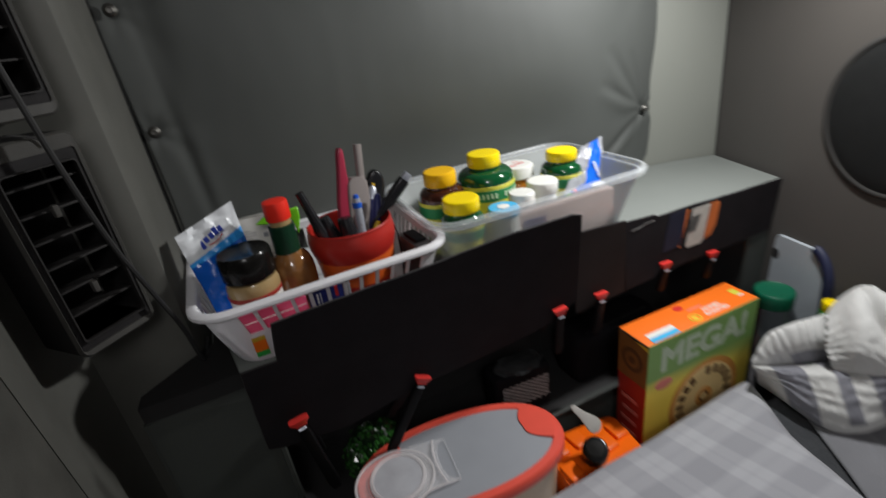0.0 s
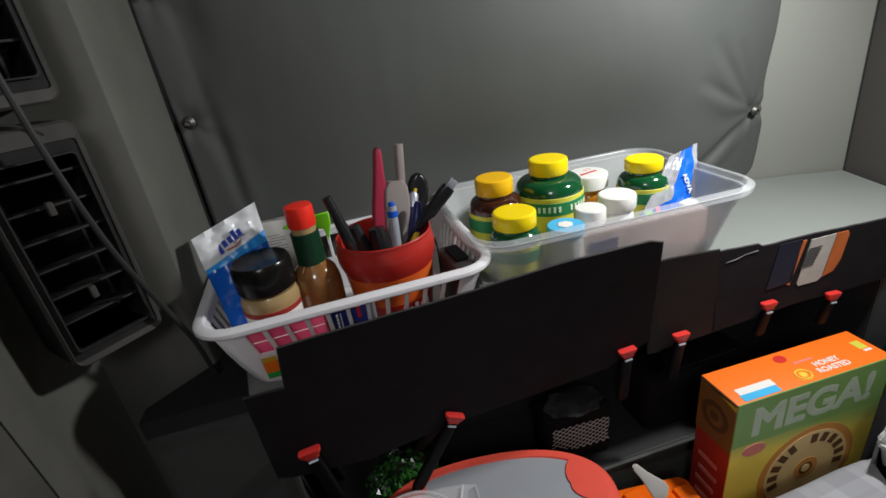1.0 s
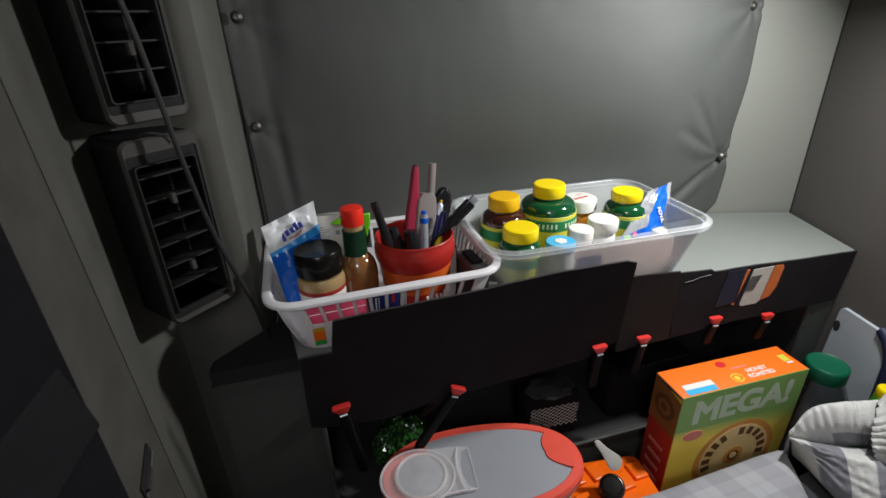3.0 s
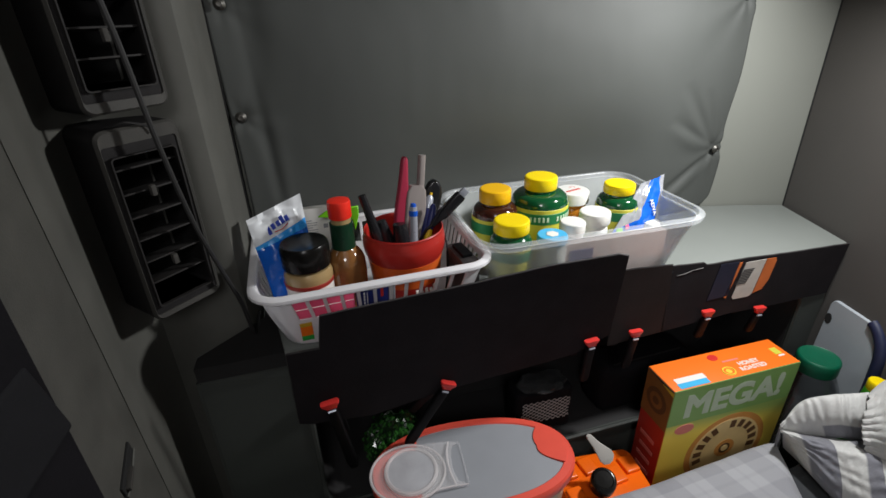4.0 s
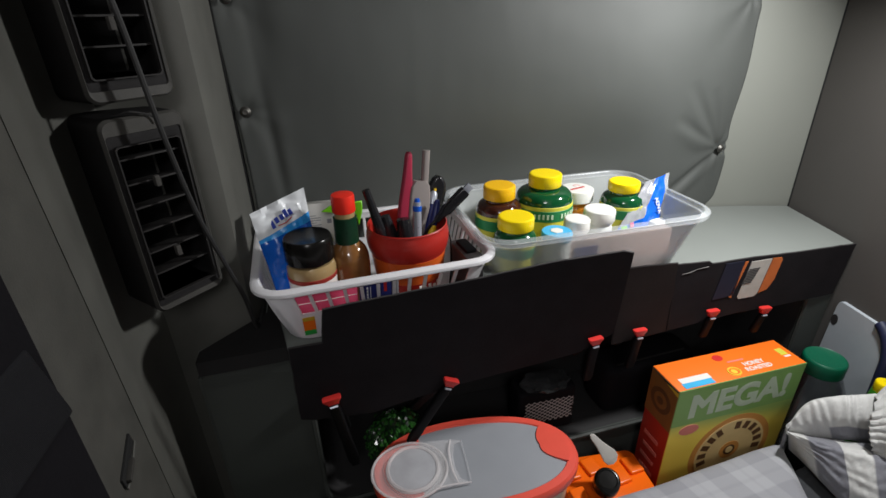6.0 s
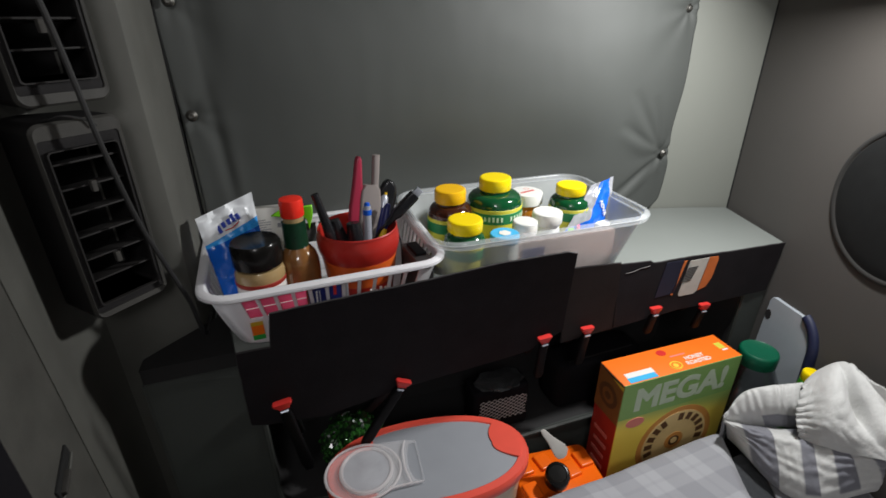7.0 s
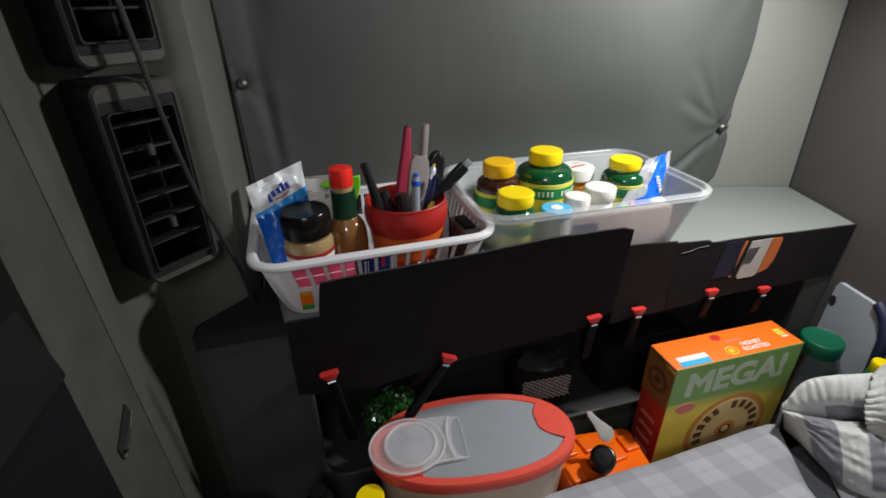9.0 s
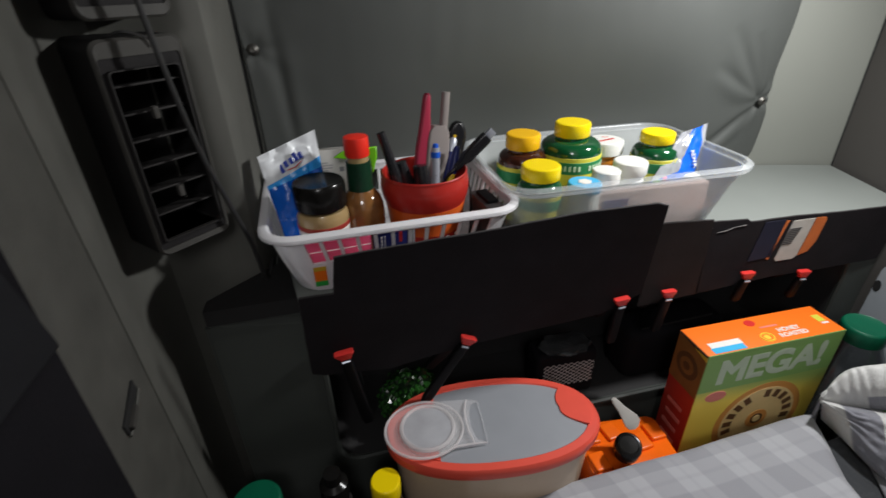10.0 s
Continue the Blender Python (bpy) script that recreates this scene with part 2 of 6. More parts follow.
M_POUCHW = mat("white_pouch_film", (0.68, 0.7, 0.72), 0.3, vary=0.07, scale=30, bump=0.3, fine=140)
M_POUCHB = mat("blue_pouch_film", (0.004, 0.095, 0.48), 0.22, vary=0.45, scale=30, bump=0.3, fine=140)
M_POUCHB2 = mat("bright_blue_pouch_film", (0.008, 0.12, 0.62), 0.25, vary=0.2, scale=30, bump=0.2, fine=140)
M_PURPLEPRINT = mat("dull_purple_print", (0.15, 0.14, 0.25), 0.5, vary=0.2, scale=60)
M_FADEWHITE = mat("faded_white_sticker", (0.46, 0.43, 0.39), 0.6, vary=0.2, scale=70)
M_FADEORANGE = mat("faded_orange_sticker", (0.52, 0.13, 0.03), 0.6, vary=0.25, scale=50)
M_FADENAVY = mat("faded_navy_sticker", (0.008, 0.0095, 0.026), 0.6, vary=0.4, scale=50)
M_TAN = mat("tan_print", (0.82, 0.6, 0.27), 0.5, vary=0.15, scale=40)
M_RUSTINK = mat("rust_orange_ink", (0.68, 0.3, 0.07), 0.5, vary=0.12, scale=60)
# clear film darkened for the packet: compartment shade put into its colour
M_SHADEFILM = mat("shaded_clear_film", (0.072, 0.0743, 0.0765), 0.15, vary=0.3, bump=0.5, fine=120, through_light=0.5)
M_PRINTGREY = mat("grey_print", (0.28, 0.28, 0.3), 0.5, vary=0.2, scale=200)
M_POUCHLB = mat("light_blue_pouch_film", (0.03, 0.3, 0.75), 0.28, vary=0.15)
M_CLEARFILM = mat("clear_pouch_film", (0.55, 0.56, 0.6), 0.18, vary=0.1, bump=0.4, fine=120, through_light=0.45)
M_ORANGEBOX = mat("orange_carton", (0.9, 0.17, 0.012), 0.45, vary=0.05, scale=30, bump=0.06)
M_GREENBOX = mat("green_carton", (0.22, 0.39, 0.11), 0.45, vary=0.07, scale=30, bump=0.06)
M_YELBOX = mat("yellow_carton", (0.76, 0.55, 0.05), 0.45, vary=0.14, scale=16, bump=0.06)
M_FRONTPRINT = mat("green_to_yellow_print", (0.76, 0.55, 0.05), 0.45, vary=0.14, scale=16, bump=0.06)


def fade_print(m, low, high, z0, z1, slope):
    """A printed fade between two inks along the height of the carton."""
    nt = m.node_tree
    b = nt.nodes["Principled BSDF"]
    co, sep = nt.nodes.new("ShaderNodeTexCoord"), nt.nodes.new("ShaderNodeSeparateXYZ")
    nt.links.new(co.outputs["Object"], sep.inputs[0])
    tilt = nt.nodes.new("ShaderNodeMath"); tilt.operation = "MULTIPLY_ADD"; tilt.inputs[1].default_value = slope
    nt.links.new(sep.outputs[0], tilt.inputs[0]); nt.links.new(sep.outputs[2], tilt.inputs[2])
    rng = nt.nodes.new("ShaderNodeMapRange")
    rng.inputs["From Min"].default_value, rng.inputs["From Max"].default_value = z0, z1
    rng.interpolation_type = "SMOOTHSTEP"
    nt.links.new(tilt.outputs[0], rng.inputs["Value"])
    mx = nt.nodes.new("ShaderNodeMix"); mx.data_type = "RGBA"
    mx.inputs[6].default_value, mx.inputs[7].default_value = (*low, 1), (*high, 1)
    nt.links.new(rng.outputs["Result"], mx.inputs[0])
    nt.links.new(mx.outputs[2], b.inputs["Base Color"])
    return m


fade_print(M_FRONTPRINT, (0.95, 0.72, 0.11), (0.3, 0.43, 0.11), 0.2, 0.238, 0.1)
M_REDBOX = mat("red_carton", (0.46, 0.035, 0.02), 0.45, vary=0.08, scale=30, bump=0.06)
M_BROWNBOX = mat("brown_print", (0.26, 0.12, 0.03), 0.5, vary=0.25, scale=60)
M_DKBROWN = mat("dark_brown_ink", (0.13, 0.06, 0.022), 0.5)
M_PALEGREEN = mat("pale_green_ink", (0.5, 0.59, 0.44), 0.5)
M_PINKINK = mat("coral_ink", (0.72, 0.22, 0.18), 0.5)
M_TUBLID = mat("grey_clear_lid_plastic", (0.28, 0.29, 0.315), 0.34, vary=0.08, scale=25, bump=0.15, fine=300)
M_TUBRED = mat("coral_red_rim_plastic", (0.72, 0.085, 0.055), 0.38, vary=0.07)
M_TUBBODY = mat("cloudy_tub_plastic", (0.5, 0.38, 0.27), 0.3, vary=0.12, scale=15, coat=0.2)
M_FLAP = mat("clear_flap_plastic", (0.84, 0.82, 0.83), 0.2, vary=0.08, alpha=0.17)
M_FLAPCAP = mat("cloudy_cap_plastic", (0.5, 0.5, 0.53), 0.3, vary=0.25, scale=45, bump=0.1, alpha=0.72)
M_FLAPEDGE = mat("milky_flap_plastic", (0.82, 0.78, 0.79), 0.25, vary=0.08, alpha=0.42)
M_ORANGEPL = mat("orange_tub_plastic", (0.9, 0.14, 0.005), 0.3, vary=0.08, scale=40)
M_SPOON = mat("pale_grey_plastic", (0.42, 0.4, 0.37), 0.4)
M_GREENLID = mat("green_lid_plastic", (0.0, 0.092, 0.045), 0.42, vary=0.08)
M_GLASS = mat("clear_jar_plastic", (0.5, 0.51, 0.51), 0.1, vary=0.1, scale=30, bump=0.25, fine=60, through_light=1.0, ior=1.4)
M_BOARD = mat("pale_grey_board_plastic", (0.44, 0.48, 0.52), 0.5, vary=0.06)
M_BOARDRIM = mat("navy_rubber_edge", (0.012, 0.016, 0.05), 0.55)
M_NET = mat("green_shiny_film", (0.022, 0.09, 0.016), 0.12, vary=0.4, scale=200, bump=0.5, fine=260, coat=0.8)
# green film with the compartment's shade painted in
M_BAGSHADE = mat("shaded_green_film", (0.008, 0.022, 0.008), 0.3, vary=0.7, scale=150, bump=0.8, fine=200, coat=0.2)
M_WIRE = mat("pale_mesh_thread", (0.5, 0.5, 0.5), 0.45)
M_BEDDARK = weave(mat("charcoal_blanket", (0.04, 0.042, 0.046), 0.95, vary=0.2, scale=30, sheen=0.3, spec=0.1), 300, 0.4)
M_BUNK = mat("dark_bunk_cover", (0.012, 0.012, 0.013), 0.9, vary=0.3, scale=20, spec=0.2)
M_PLAID = checked("grey_plaid_cotton", (0.46, 0.46, 0.485), (0.39, 0.39, 0.415), (0.335, 0.335, 0.36), 0.066, 0.9, 0.5, 0.5)
M_GREYBLANKET = weave(mat("mid_grey_cotton", (0.2, 0.2, 0.215), 0.95, vary=0.12, scale=30, sheen=0.3, spec=0.1), 300, 0.4)
M_TOWEL = striped("white_grey_striped_muslin", (0.59, 0.587, 0.572), (0.205, 0.205, 0.232), 0.041, 0.42, 0.6)
# pale grey for the unseen front wall and ceiling, set by bounced light
M_BOUNCE = mat("pale_bounce_grey", (0.5, 0.49, 0.47), 0.95, vary=0.1)


# ---- building helpers ----
def finish(name, bm, material, label="", kind="", smooth=True, angle=38):
    bmesh.ops.recalc_face_normals(bm, faces=bm.faces)
    me = bpy.data.meshes.new(name)
    bm.to_mesh(me)
    bm.free()
    me.materials.append(material)
    if smooth:
        for p in me.polygons:
            p.use_smooth = True
        me.set_sharp_from_angle(angle=radians(angle))
    ob = new(name, me)
    return tagged(ob, label, "", "", kind)


def part(name, bm, material, parent, label="", m=None):
    ob = finish(name, bm, material, label)
    ob.parent = parent
    if m is not None:
        ob.matrix_basis = m
    return ob


def share(ob, m):
    """Another piece on the same mesh, under the same thing."""
    o = bpy.data.objects.new(ob.name.split(".")[0], ob.data)
    scene.collection.objects.link(o)
    o.parent, o.matrix_basis = ob.parent, m
    return o


def thing(name, m, label, category, group="", kind=""):
    e = new(name)
    e.empty_display_size = 0.02
    e.matrix_basis = m
    return tagged(e, label, category, group, kind)


def box(w, d, h, r=0.001, at=(0, 0, 0), segs=2, bm=None):
    """A box with rounded edges; at is the middle of its base."""
    b = bmesh.new()
    bmesh.ops.create_cube(b, size=1, matrix=Matrix.Translation((at[0], at[1], at[2] + h / 2)) @ Matrix.Diagonal((w, d, h, 1)))
    if r:
        bmesh.ops.bevel(b, geom=list(b.edges), offset=min(r, w * 0.45, d * 0.45, h * 0.45), segments=segs, affect="EDGES", profile=0.6)
    return joined(b, bm)


def joined(b, bm):
    if bm is None:
        return b
    me = bpy.data.meshes.new("tmp")
    b.to_mesh(me)
    b.free()
    bm.from_mesh(me)
    bpy.data.meshes.remove(me)
    return bm


def rrect(w, d, r, n=5, x=0.0, y=0.0):
    """Points round a rectangle with rounded corners, counter-clockwise."""
    pts = []
    for cx, cy, a0 in ((w / 2 - r, d / 2 - r, 0), (-w / 2 + r, d / 2 - r, 90), (-w / 2 + r, -d / 2 + r, 180), (w / 2 - r, -d / 2 + r, 270)):
        for i in range(n + 1):
            a = radians(a0 + 90 * i / n)
            pts.append((x + cx + r * math.cos(a), y + cy + r * math.sin(a)))
    return pts


def loft(rings, bottom=True, top=True, bm=None):
    """A skin over closed rings of equal count."""
    b = bmesh.new()
    vs = [[b.verts.new(p) for p in ring] for ring in rings]
    n = len(vs[0])
    for lo, hi in zip(vs, vs[1:]):
        for i in range(n):
            b.faces.new((lo[i], lo[(i + 1) % n], hi[(i + 1) % n], hi[i]))
    if bottom:
        b.faces.new(vs[0][::-1])
    if top:
        b.faces.new(vs[-1])
    return joined(b, bm)


def lathe(profile, n=40, flute=0.0, low=-1.0, high=-1.0, bm=None):
    """A turned body: profile of (radius, height). Between heights low and high the radius is fluted."""
    rings = []
    for r, z in profile:
        ring = []
        for i in range(n):
            a = 2 * math.pi * i / n
            k = r - (flute if (low <= z <= high and i % 2) else 0)
            ring.append((max(k, 1e-5) * math.cos(a), max(k, 1e-5) * math.sin(a), z))
        rings.append(ring)
    return loft(rings, bm=bm)


def tube(points, r, n=8, closed=False, bm=None):
    """A round bar along points; r is one radius or one for each point."""
    pts = [Vector(p) for p in points]
    rad = r if isinstance(r, (list, tuple)) else [r] * len(pts)
    rings, up = [], None
    for i, p in enumerate(pts):
        a = pts[(i - 1) % len(pts)] if (closed or i) else p
        c = pts[(i + 1) % len(pts)] if (closed or i < len(pts) - 1) else p
        t = (c - a).normalized()
        if up is None:
            up = t.orthogonal().normalized()
        up = (up - t * up.dot(t)).normalized()
        s = t.cross(up)
        rings.append([p + rad[i] * (math.cos(2 * math.pi * k / n) * up + math.sin(2 * math.pi * k / n) * s) for k in range(n)])
    if closed:
        rings.append(rings[0])
    b = loft(rings, not closed, not closed)
    if closed:
        bmesh.ops.remove_doubles(b, verts=b.verts, dist=1e-6)
    return joined(b, bm)


def smooth_path(points, per=8):
    """A Catmull-Rom path through points."""
    p = [Vector(q) for q in points]
    p = [p[0] * 2 - p[1], *p, p[-1] * 2 - p[-2]]
    out = []
    for i in range(1, len(p) - 2):
        for k in range(per):
            t = k / per
            out.append(0.5 * ((2 * p[i]) + (p[i + 1] - p[i - 1]) * t + (2 * p[i - 1] - 5 * p[i] + 4 * p[i + 1] - p[i + 2]) * t * t + (3 * p[i] - p[i - 1] - 3 * p[i + 1] + p[i + 2]) * t ** 3))
    out.append(p[-2])
    return out


def plate(poly, thick, r=0.0, bm=None):
    """A flat sheet: outline poly of (x, z), front face at y = 0, going back by thick."""
    b = bmesh.new()
    f0 = b.faces.new([b.verts.new((x, 0, z)) for x, z in poly])
    got = bmesh.ops.extrude_face_region(b, geom=[f0])
    bmesh.ops.translate(b, verts=[v for v in got["geom"] if isinstance(v, bmesh.types.BMVert)], vec=(0, thick, 0))
    if r:
        bmesh.ops.bevel(b, geom=list(b.edges), offset=r, segments=1, affect="EDGES")
    return joined(b, bm)


def wall_strip(plan, z0, z1, thick, name, material, label, rise=10, side=1):
    """An upright wall over a plan line, with thickness away from the room."""
    b = bmesh.new()
    pts = [Vector((x, y, 0)) for x, y in plan]
    outer = []
    for i, p in enumerate(pts):
        t = (pts[min(i + 1, len(pts) - 1)] - pts[max(i - 1, 0)]).normalized()
        outer.append(p + side * thick * Vector((-t.y, t.x, 0)))
    ring = pts + outer[::-1]
    rings = [[(p.x, p.y, z0 + (z1 - z0) * k / rise) for p in ring] for k in range(rise + 1)]
    b.free()
    ob = finish(name, loft(rings), material, label, "structure", angle=30)
    return ob


def text_mesh(body, size, material, parent, m, name="lettering", depth=0.0004, bold=0.0, width=1.0):
    c = bpy.data.curves.new(name, "FONT")
    c.body, c.size, c.extrude, c.align_x, c.align_y, c.bevel_depth = body, size, depth, "CENTER", "CENTER", bold
    c.bevel_resolution = 0
    t = new(name + "_curve", c)
    bpy.context.view_layer.update()
    me = bpy.data.meshes.new_from_object(t.evaluated_get(bpy.context.evaluated_depsgraph_get()))
    bpy.data.objects.remove(t)
    me.materials.clear()
    me.polygons.foreach_set("use_smooth", [False] * len(me.polygons))
    me.materials.append(material)
    ob = new(name, me)
    ob.parent = parent
    ob.matrix_basis = m @ Matrix.Diagonal((width, 1, 0.03, 1))
    return ob


def on_front(x, y, z):
    """Lettering that stands upright and faces -y."""
    return pose(x, y, z, 90, 0, 0)


# ---- the cab: walls, ceiling, floor ----
wall_strip([(-0.058, 0.236), (0.0, 0.25), (0.3, 0.25), (0.56, 0.243), (0.62, 0.224), (0.68, 0.206), (0.73, 0.192), (0.778, 0.176)], 0.3, 1.95, 0.03, "wall_back", M_LIGHTWALL, "pale grey moulded plastic rear wall of the sleeper cab")
wall_strip([(0.778, 0.176), (0.755, 0.109), (0.7285, 0.03), (0.672, -0.14), (0.58, -0.41), (0.40, -0.95), (0.36, -1.25)], 0.3, 1.95, 0.03, "wall_right", M_FABRIC, "brown-grey fabric-covered side wall")
wall_strip([(-0.146, -0.135), (-0.1585, -0.005)], 0.3, 1.95, 0.02, "wall_left_pillar", M_PILLAR, "grey moulded plastic pillar strip")
wall_strip([(-0.1588, -0.0028), (-0.1592, 0.012), (-0.1594, 0.026), (-0.1605, 0.028), (-0.1605, 0.055), (-0.156, 0.078), (-0.144, 0.094), (-0.122, 0.1015), (-0.095, 0.104), (-0.075, 0.106), (-0.067, 0.109), (-0.061, 0.12), (-0.057, 0.22)], 0.3, 1.95, 0.02, "wall_left_panel", M_TRIM, "grey moulded plastic air vent panel")
wall_strip([(-0.172, -0.03), (-0.172, 0.02)], 0.3, 1.95, 0.004, "trim", M_SEAM, "dark gap between two plastic panels")
wall_strip([(-0.0555, 0.222), (-0.0555, 0.262)], 0.3, 1.95, 0.02, "trim", M_SEAM, "dark gap beside the curtain")
corner_gap = wall_strip([(0.7762, 0.1762), (0.7771, 0.1743)], 0.3, 1.95, 0.003, "trim", M_SEAM, "dark gap beside the fabric wall")
wall_strip([(-0.34, -1.25), (-0.27, -0.6), (-0.17, -0.3), (-0.127, -0.132)], 0.3, 1.95, 0.02, "wall_left_cover", M_BLACKCLOTH, "black leathercloth side panel")
# front wall and ceiling stay out of view; they reflect light onto the shelf
wall_strip([(0.40, -1.25), (-0.38, -1.25)], 0.3, 1.95, 0.03, "wall_front", M_BOUNCE, "unseen pale grey wall that closes the cab and bounces lamp light", side=-1)
finish("floor", box(1.6, 1.8, 0.05, 0.0, (0.2, -0.5, 0.25)), M_BUNK, "dark floor covering", "structure")
finish("ceiling", box(1.6, 1.8, 0.05, 0.0, (0.2, -0.5, 1.95)), M_BOUNCE, "unseen pale grey ceiling that bounces lamp light", "structure")

for ob in (bpy.data.objects["wall_left_pillar"], bpy.data.objects["wall_left_panel"]):
    for v in ob.data.vertices:
        if -0.03 < v.co.y < 0.04:
            v.co.y -= 0.06 * (v.co.z - 1.08)
for ob in (bpy.data.objects["wall_back"], bpy.data.objects["wall_right"], corner_gap):
    for v in ob.data.vertices:
        if v.co.x > 0.45:
            v.co.x -= 0.03 * (v.co.z - 0.98) * min(1.0, (v.co.x - 0.45) / 0.25)

# grey padded band along the black panel
band = thing("padded_band", pose(-0.1265, -0.134, 1.093, 0, 0, 255.6) @ pose(0, 0, 0, 0, 10, 0), "dark grey webbing band along the black side panel", "strap")
part("band", box(0.304, 0.007, 0.048, 0.003, (0.147, -0.003, 0), 3), M_STRAP, band)
part("stitching", tube([(0.002 + 0.29 * k / 30, -0.0068, 0.006 + 0.0004 * (k % 2)) for k in range(31)], 0.0006, 5), M_DUST, band, "grey stitching")

# small latch in the pillar strip
latch = thing("latch", pose(-0.1535, -0.0485, 0.9715, 0, 0, 95) @ pose(0, 0, 0, 0, -9, 0), "small dark latch slot in the grey pillar", "latch")
part("slot", box(0.042, 0.003, 0.011, 0.0025), M_SEAM, latch)
part("tongue", box(0.02, 0.006, 0.0045, 0.0015, (-0.008, -0.002, 0.001)), M_DUST, latch)
part("lip", tube([(-0.021, -0.0015, -0.0005), (0.0, -0.0022, -0.001), (0.021, -0.0015, -0.0005)], 0.0011, 6), M_TRIM, latch)

# ---- built-in shelf cabinet ----
FRONT = [(-0.118, 0.053), (0.0, 0.05), (0.2, 0.052), (0.45, 0.056), (0.6, 0.045), (0.724, 0.032)]
cab = thing("shelf_cabinet", pose(0, 0, 0), "built-in grey plastic shelf cabinet with an open dark compartment", "cabinet")
ring = FRONT + [(0.7675, 0.171), (0.70, 0.197), (0.62, 0.221), (0.56, 0.24), (0.0, 0.246), (-0.052, 0.215), (-0.055, 0.12), (-0.118, 0.068)]
part("edge", loft([[(x, y, z) for x, y in ring] for z in (0.962, 0.9755)], True, True), M_CAB, cab, "dark front edge of the shelf")
rim_in = [(x, y + 0.004 if y < 0.1 else y - 0.0005) for x, y in ring]
b = loft([[(x, y, 0.9755) for x, y in ring], [(x, y, 0.978) for x, y in ring], [(x, y, 0.98) for x, y in rim_in]], False, True)
part("top", b, M_SHELF, cab, "worn pale grey shelf top")
# added dark sheet: paints the basket's shade over the pale shelf corner and lip
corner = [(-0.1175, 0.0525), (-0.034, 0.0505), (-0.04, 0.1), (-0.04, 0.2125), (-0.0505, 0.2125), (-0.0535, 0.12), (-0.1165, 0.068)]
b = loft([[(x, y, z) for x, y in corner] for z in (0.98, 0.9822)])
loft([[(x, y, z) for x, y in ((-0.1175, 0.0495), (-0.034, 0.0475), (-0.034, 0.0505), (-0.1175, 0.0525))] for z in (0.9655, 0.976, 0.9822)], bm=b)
part("corner_shade", b, M_CORNERSHADE, cab, "dark sheet that puts the basket's shade on the shelf corner and its edge")
# front panel with a rounded opening
ow, oh = 0.838, 0.662
outer = rrect(ow, oh, 0.004, 6, 0.301, 0.63)


def bent(x, z, back=0.0):
    y = 0.053
    for (x0, y0), (x1, y1) in zip(FRONT, FRONT[1:]):
        if x0 <= x <= x1:
            y = y0 + (y1 - y0) * (x - x0) / (x1 - x0)
    return (x, y + back + 0.001, z)


def finer(pts, k=8):
    """The same closed line with k points on each stretch."""
    return [(ax + (bx - ax) * i / k, az + (bz - az) * i / k) for (ax, az), (bx, bz) in zip(pts, pts[1:] + pts[:1]) for i in range(k)]


def opening(grow, k):
    """The rounded outline of the compartment, whose sill falls slightly along x."""
    pts = finer(rrect(0.70 + grow, 0.2125 + grow, 0.028, 6, 0.33, 0.839), k)
    return [(x, z - (SILL * max(0.0, x) if z < 0.8 else 0.0)) for x, z in pts]


SILL = 0.03
outer, inner = finer(outer), opening(0.0, 8)
b = loft([[bent(x, z, 0.014) for x, z in outer], [bent(x, z) for x, z in outer], [bent(x, z) for x, z in inner], [bent(x, z, 0.006) for x, z in inner]], False, False)
part("front_panel", b, M_CAB, cab, "dark grey-green plastic front")
part("lip", tube([bent(x, z, 0.002) for x, z in opening(0.004, 4)], 0.0035, 6, True), M_CAB, cab, "rounded grey lip round the opening")
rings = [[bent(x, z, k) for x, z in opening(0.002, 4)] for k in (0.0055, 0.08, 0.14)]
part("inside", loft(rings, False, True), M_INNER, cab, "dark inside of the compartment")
part("side", box(0.004, 0.16, 0.66, 0.001, (-0.1195, 0.135, 0.3)), M_CAB, cab)

# ---- bunk ----
bunk = thing("bunk", pose(0.2, -0.45, 0.3), "dark covered bunk base in front of the cabinet", "bed")
part("base", box(1.0, 0.98, 0.25, 0.012, (0, 0, 0)), M_BUNK, bunk)

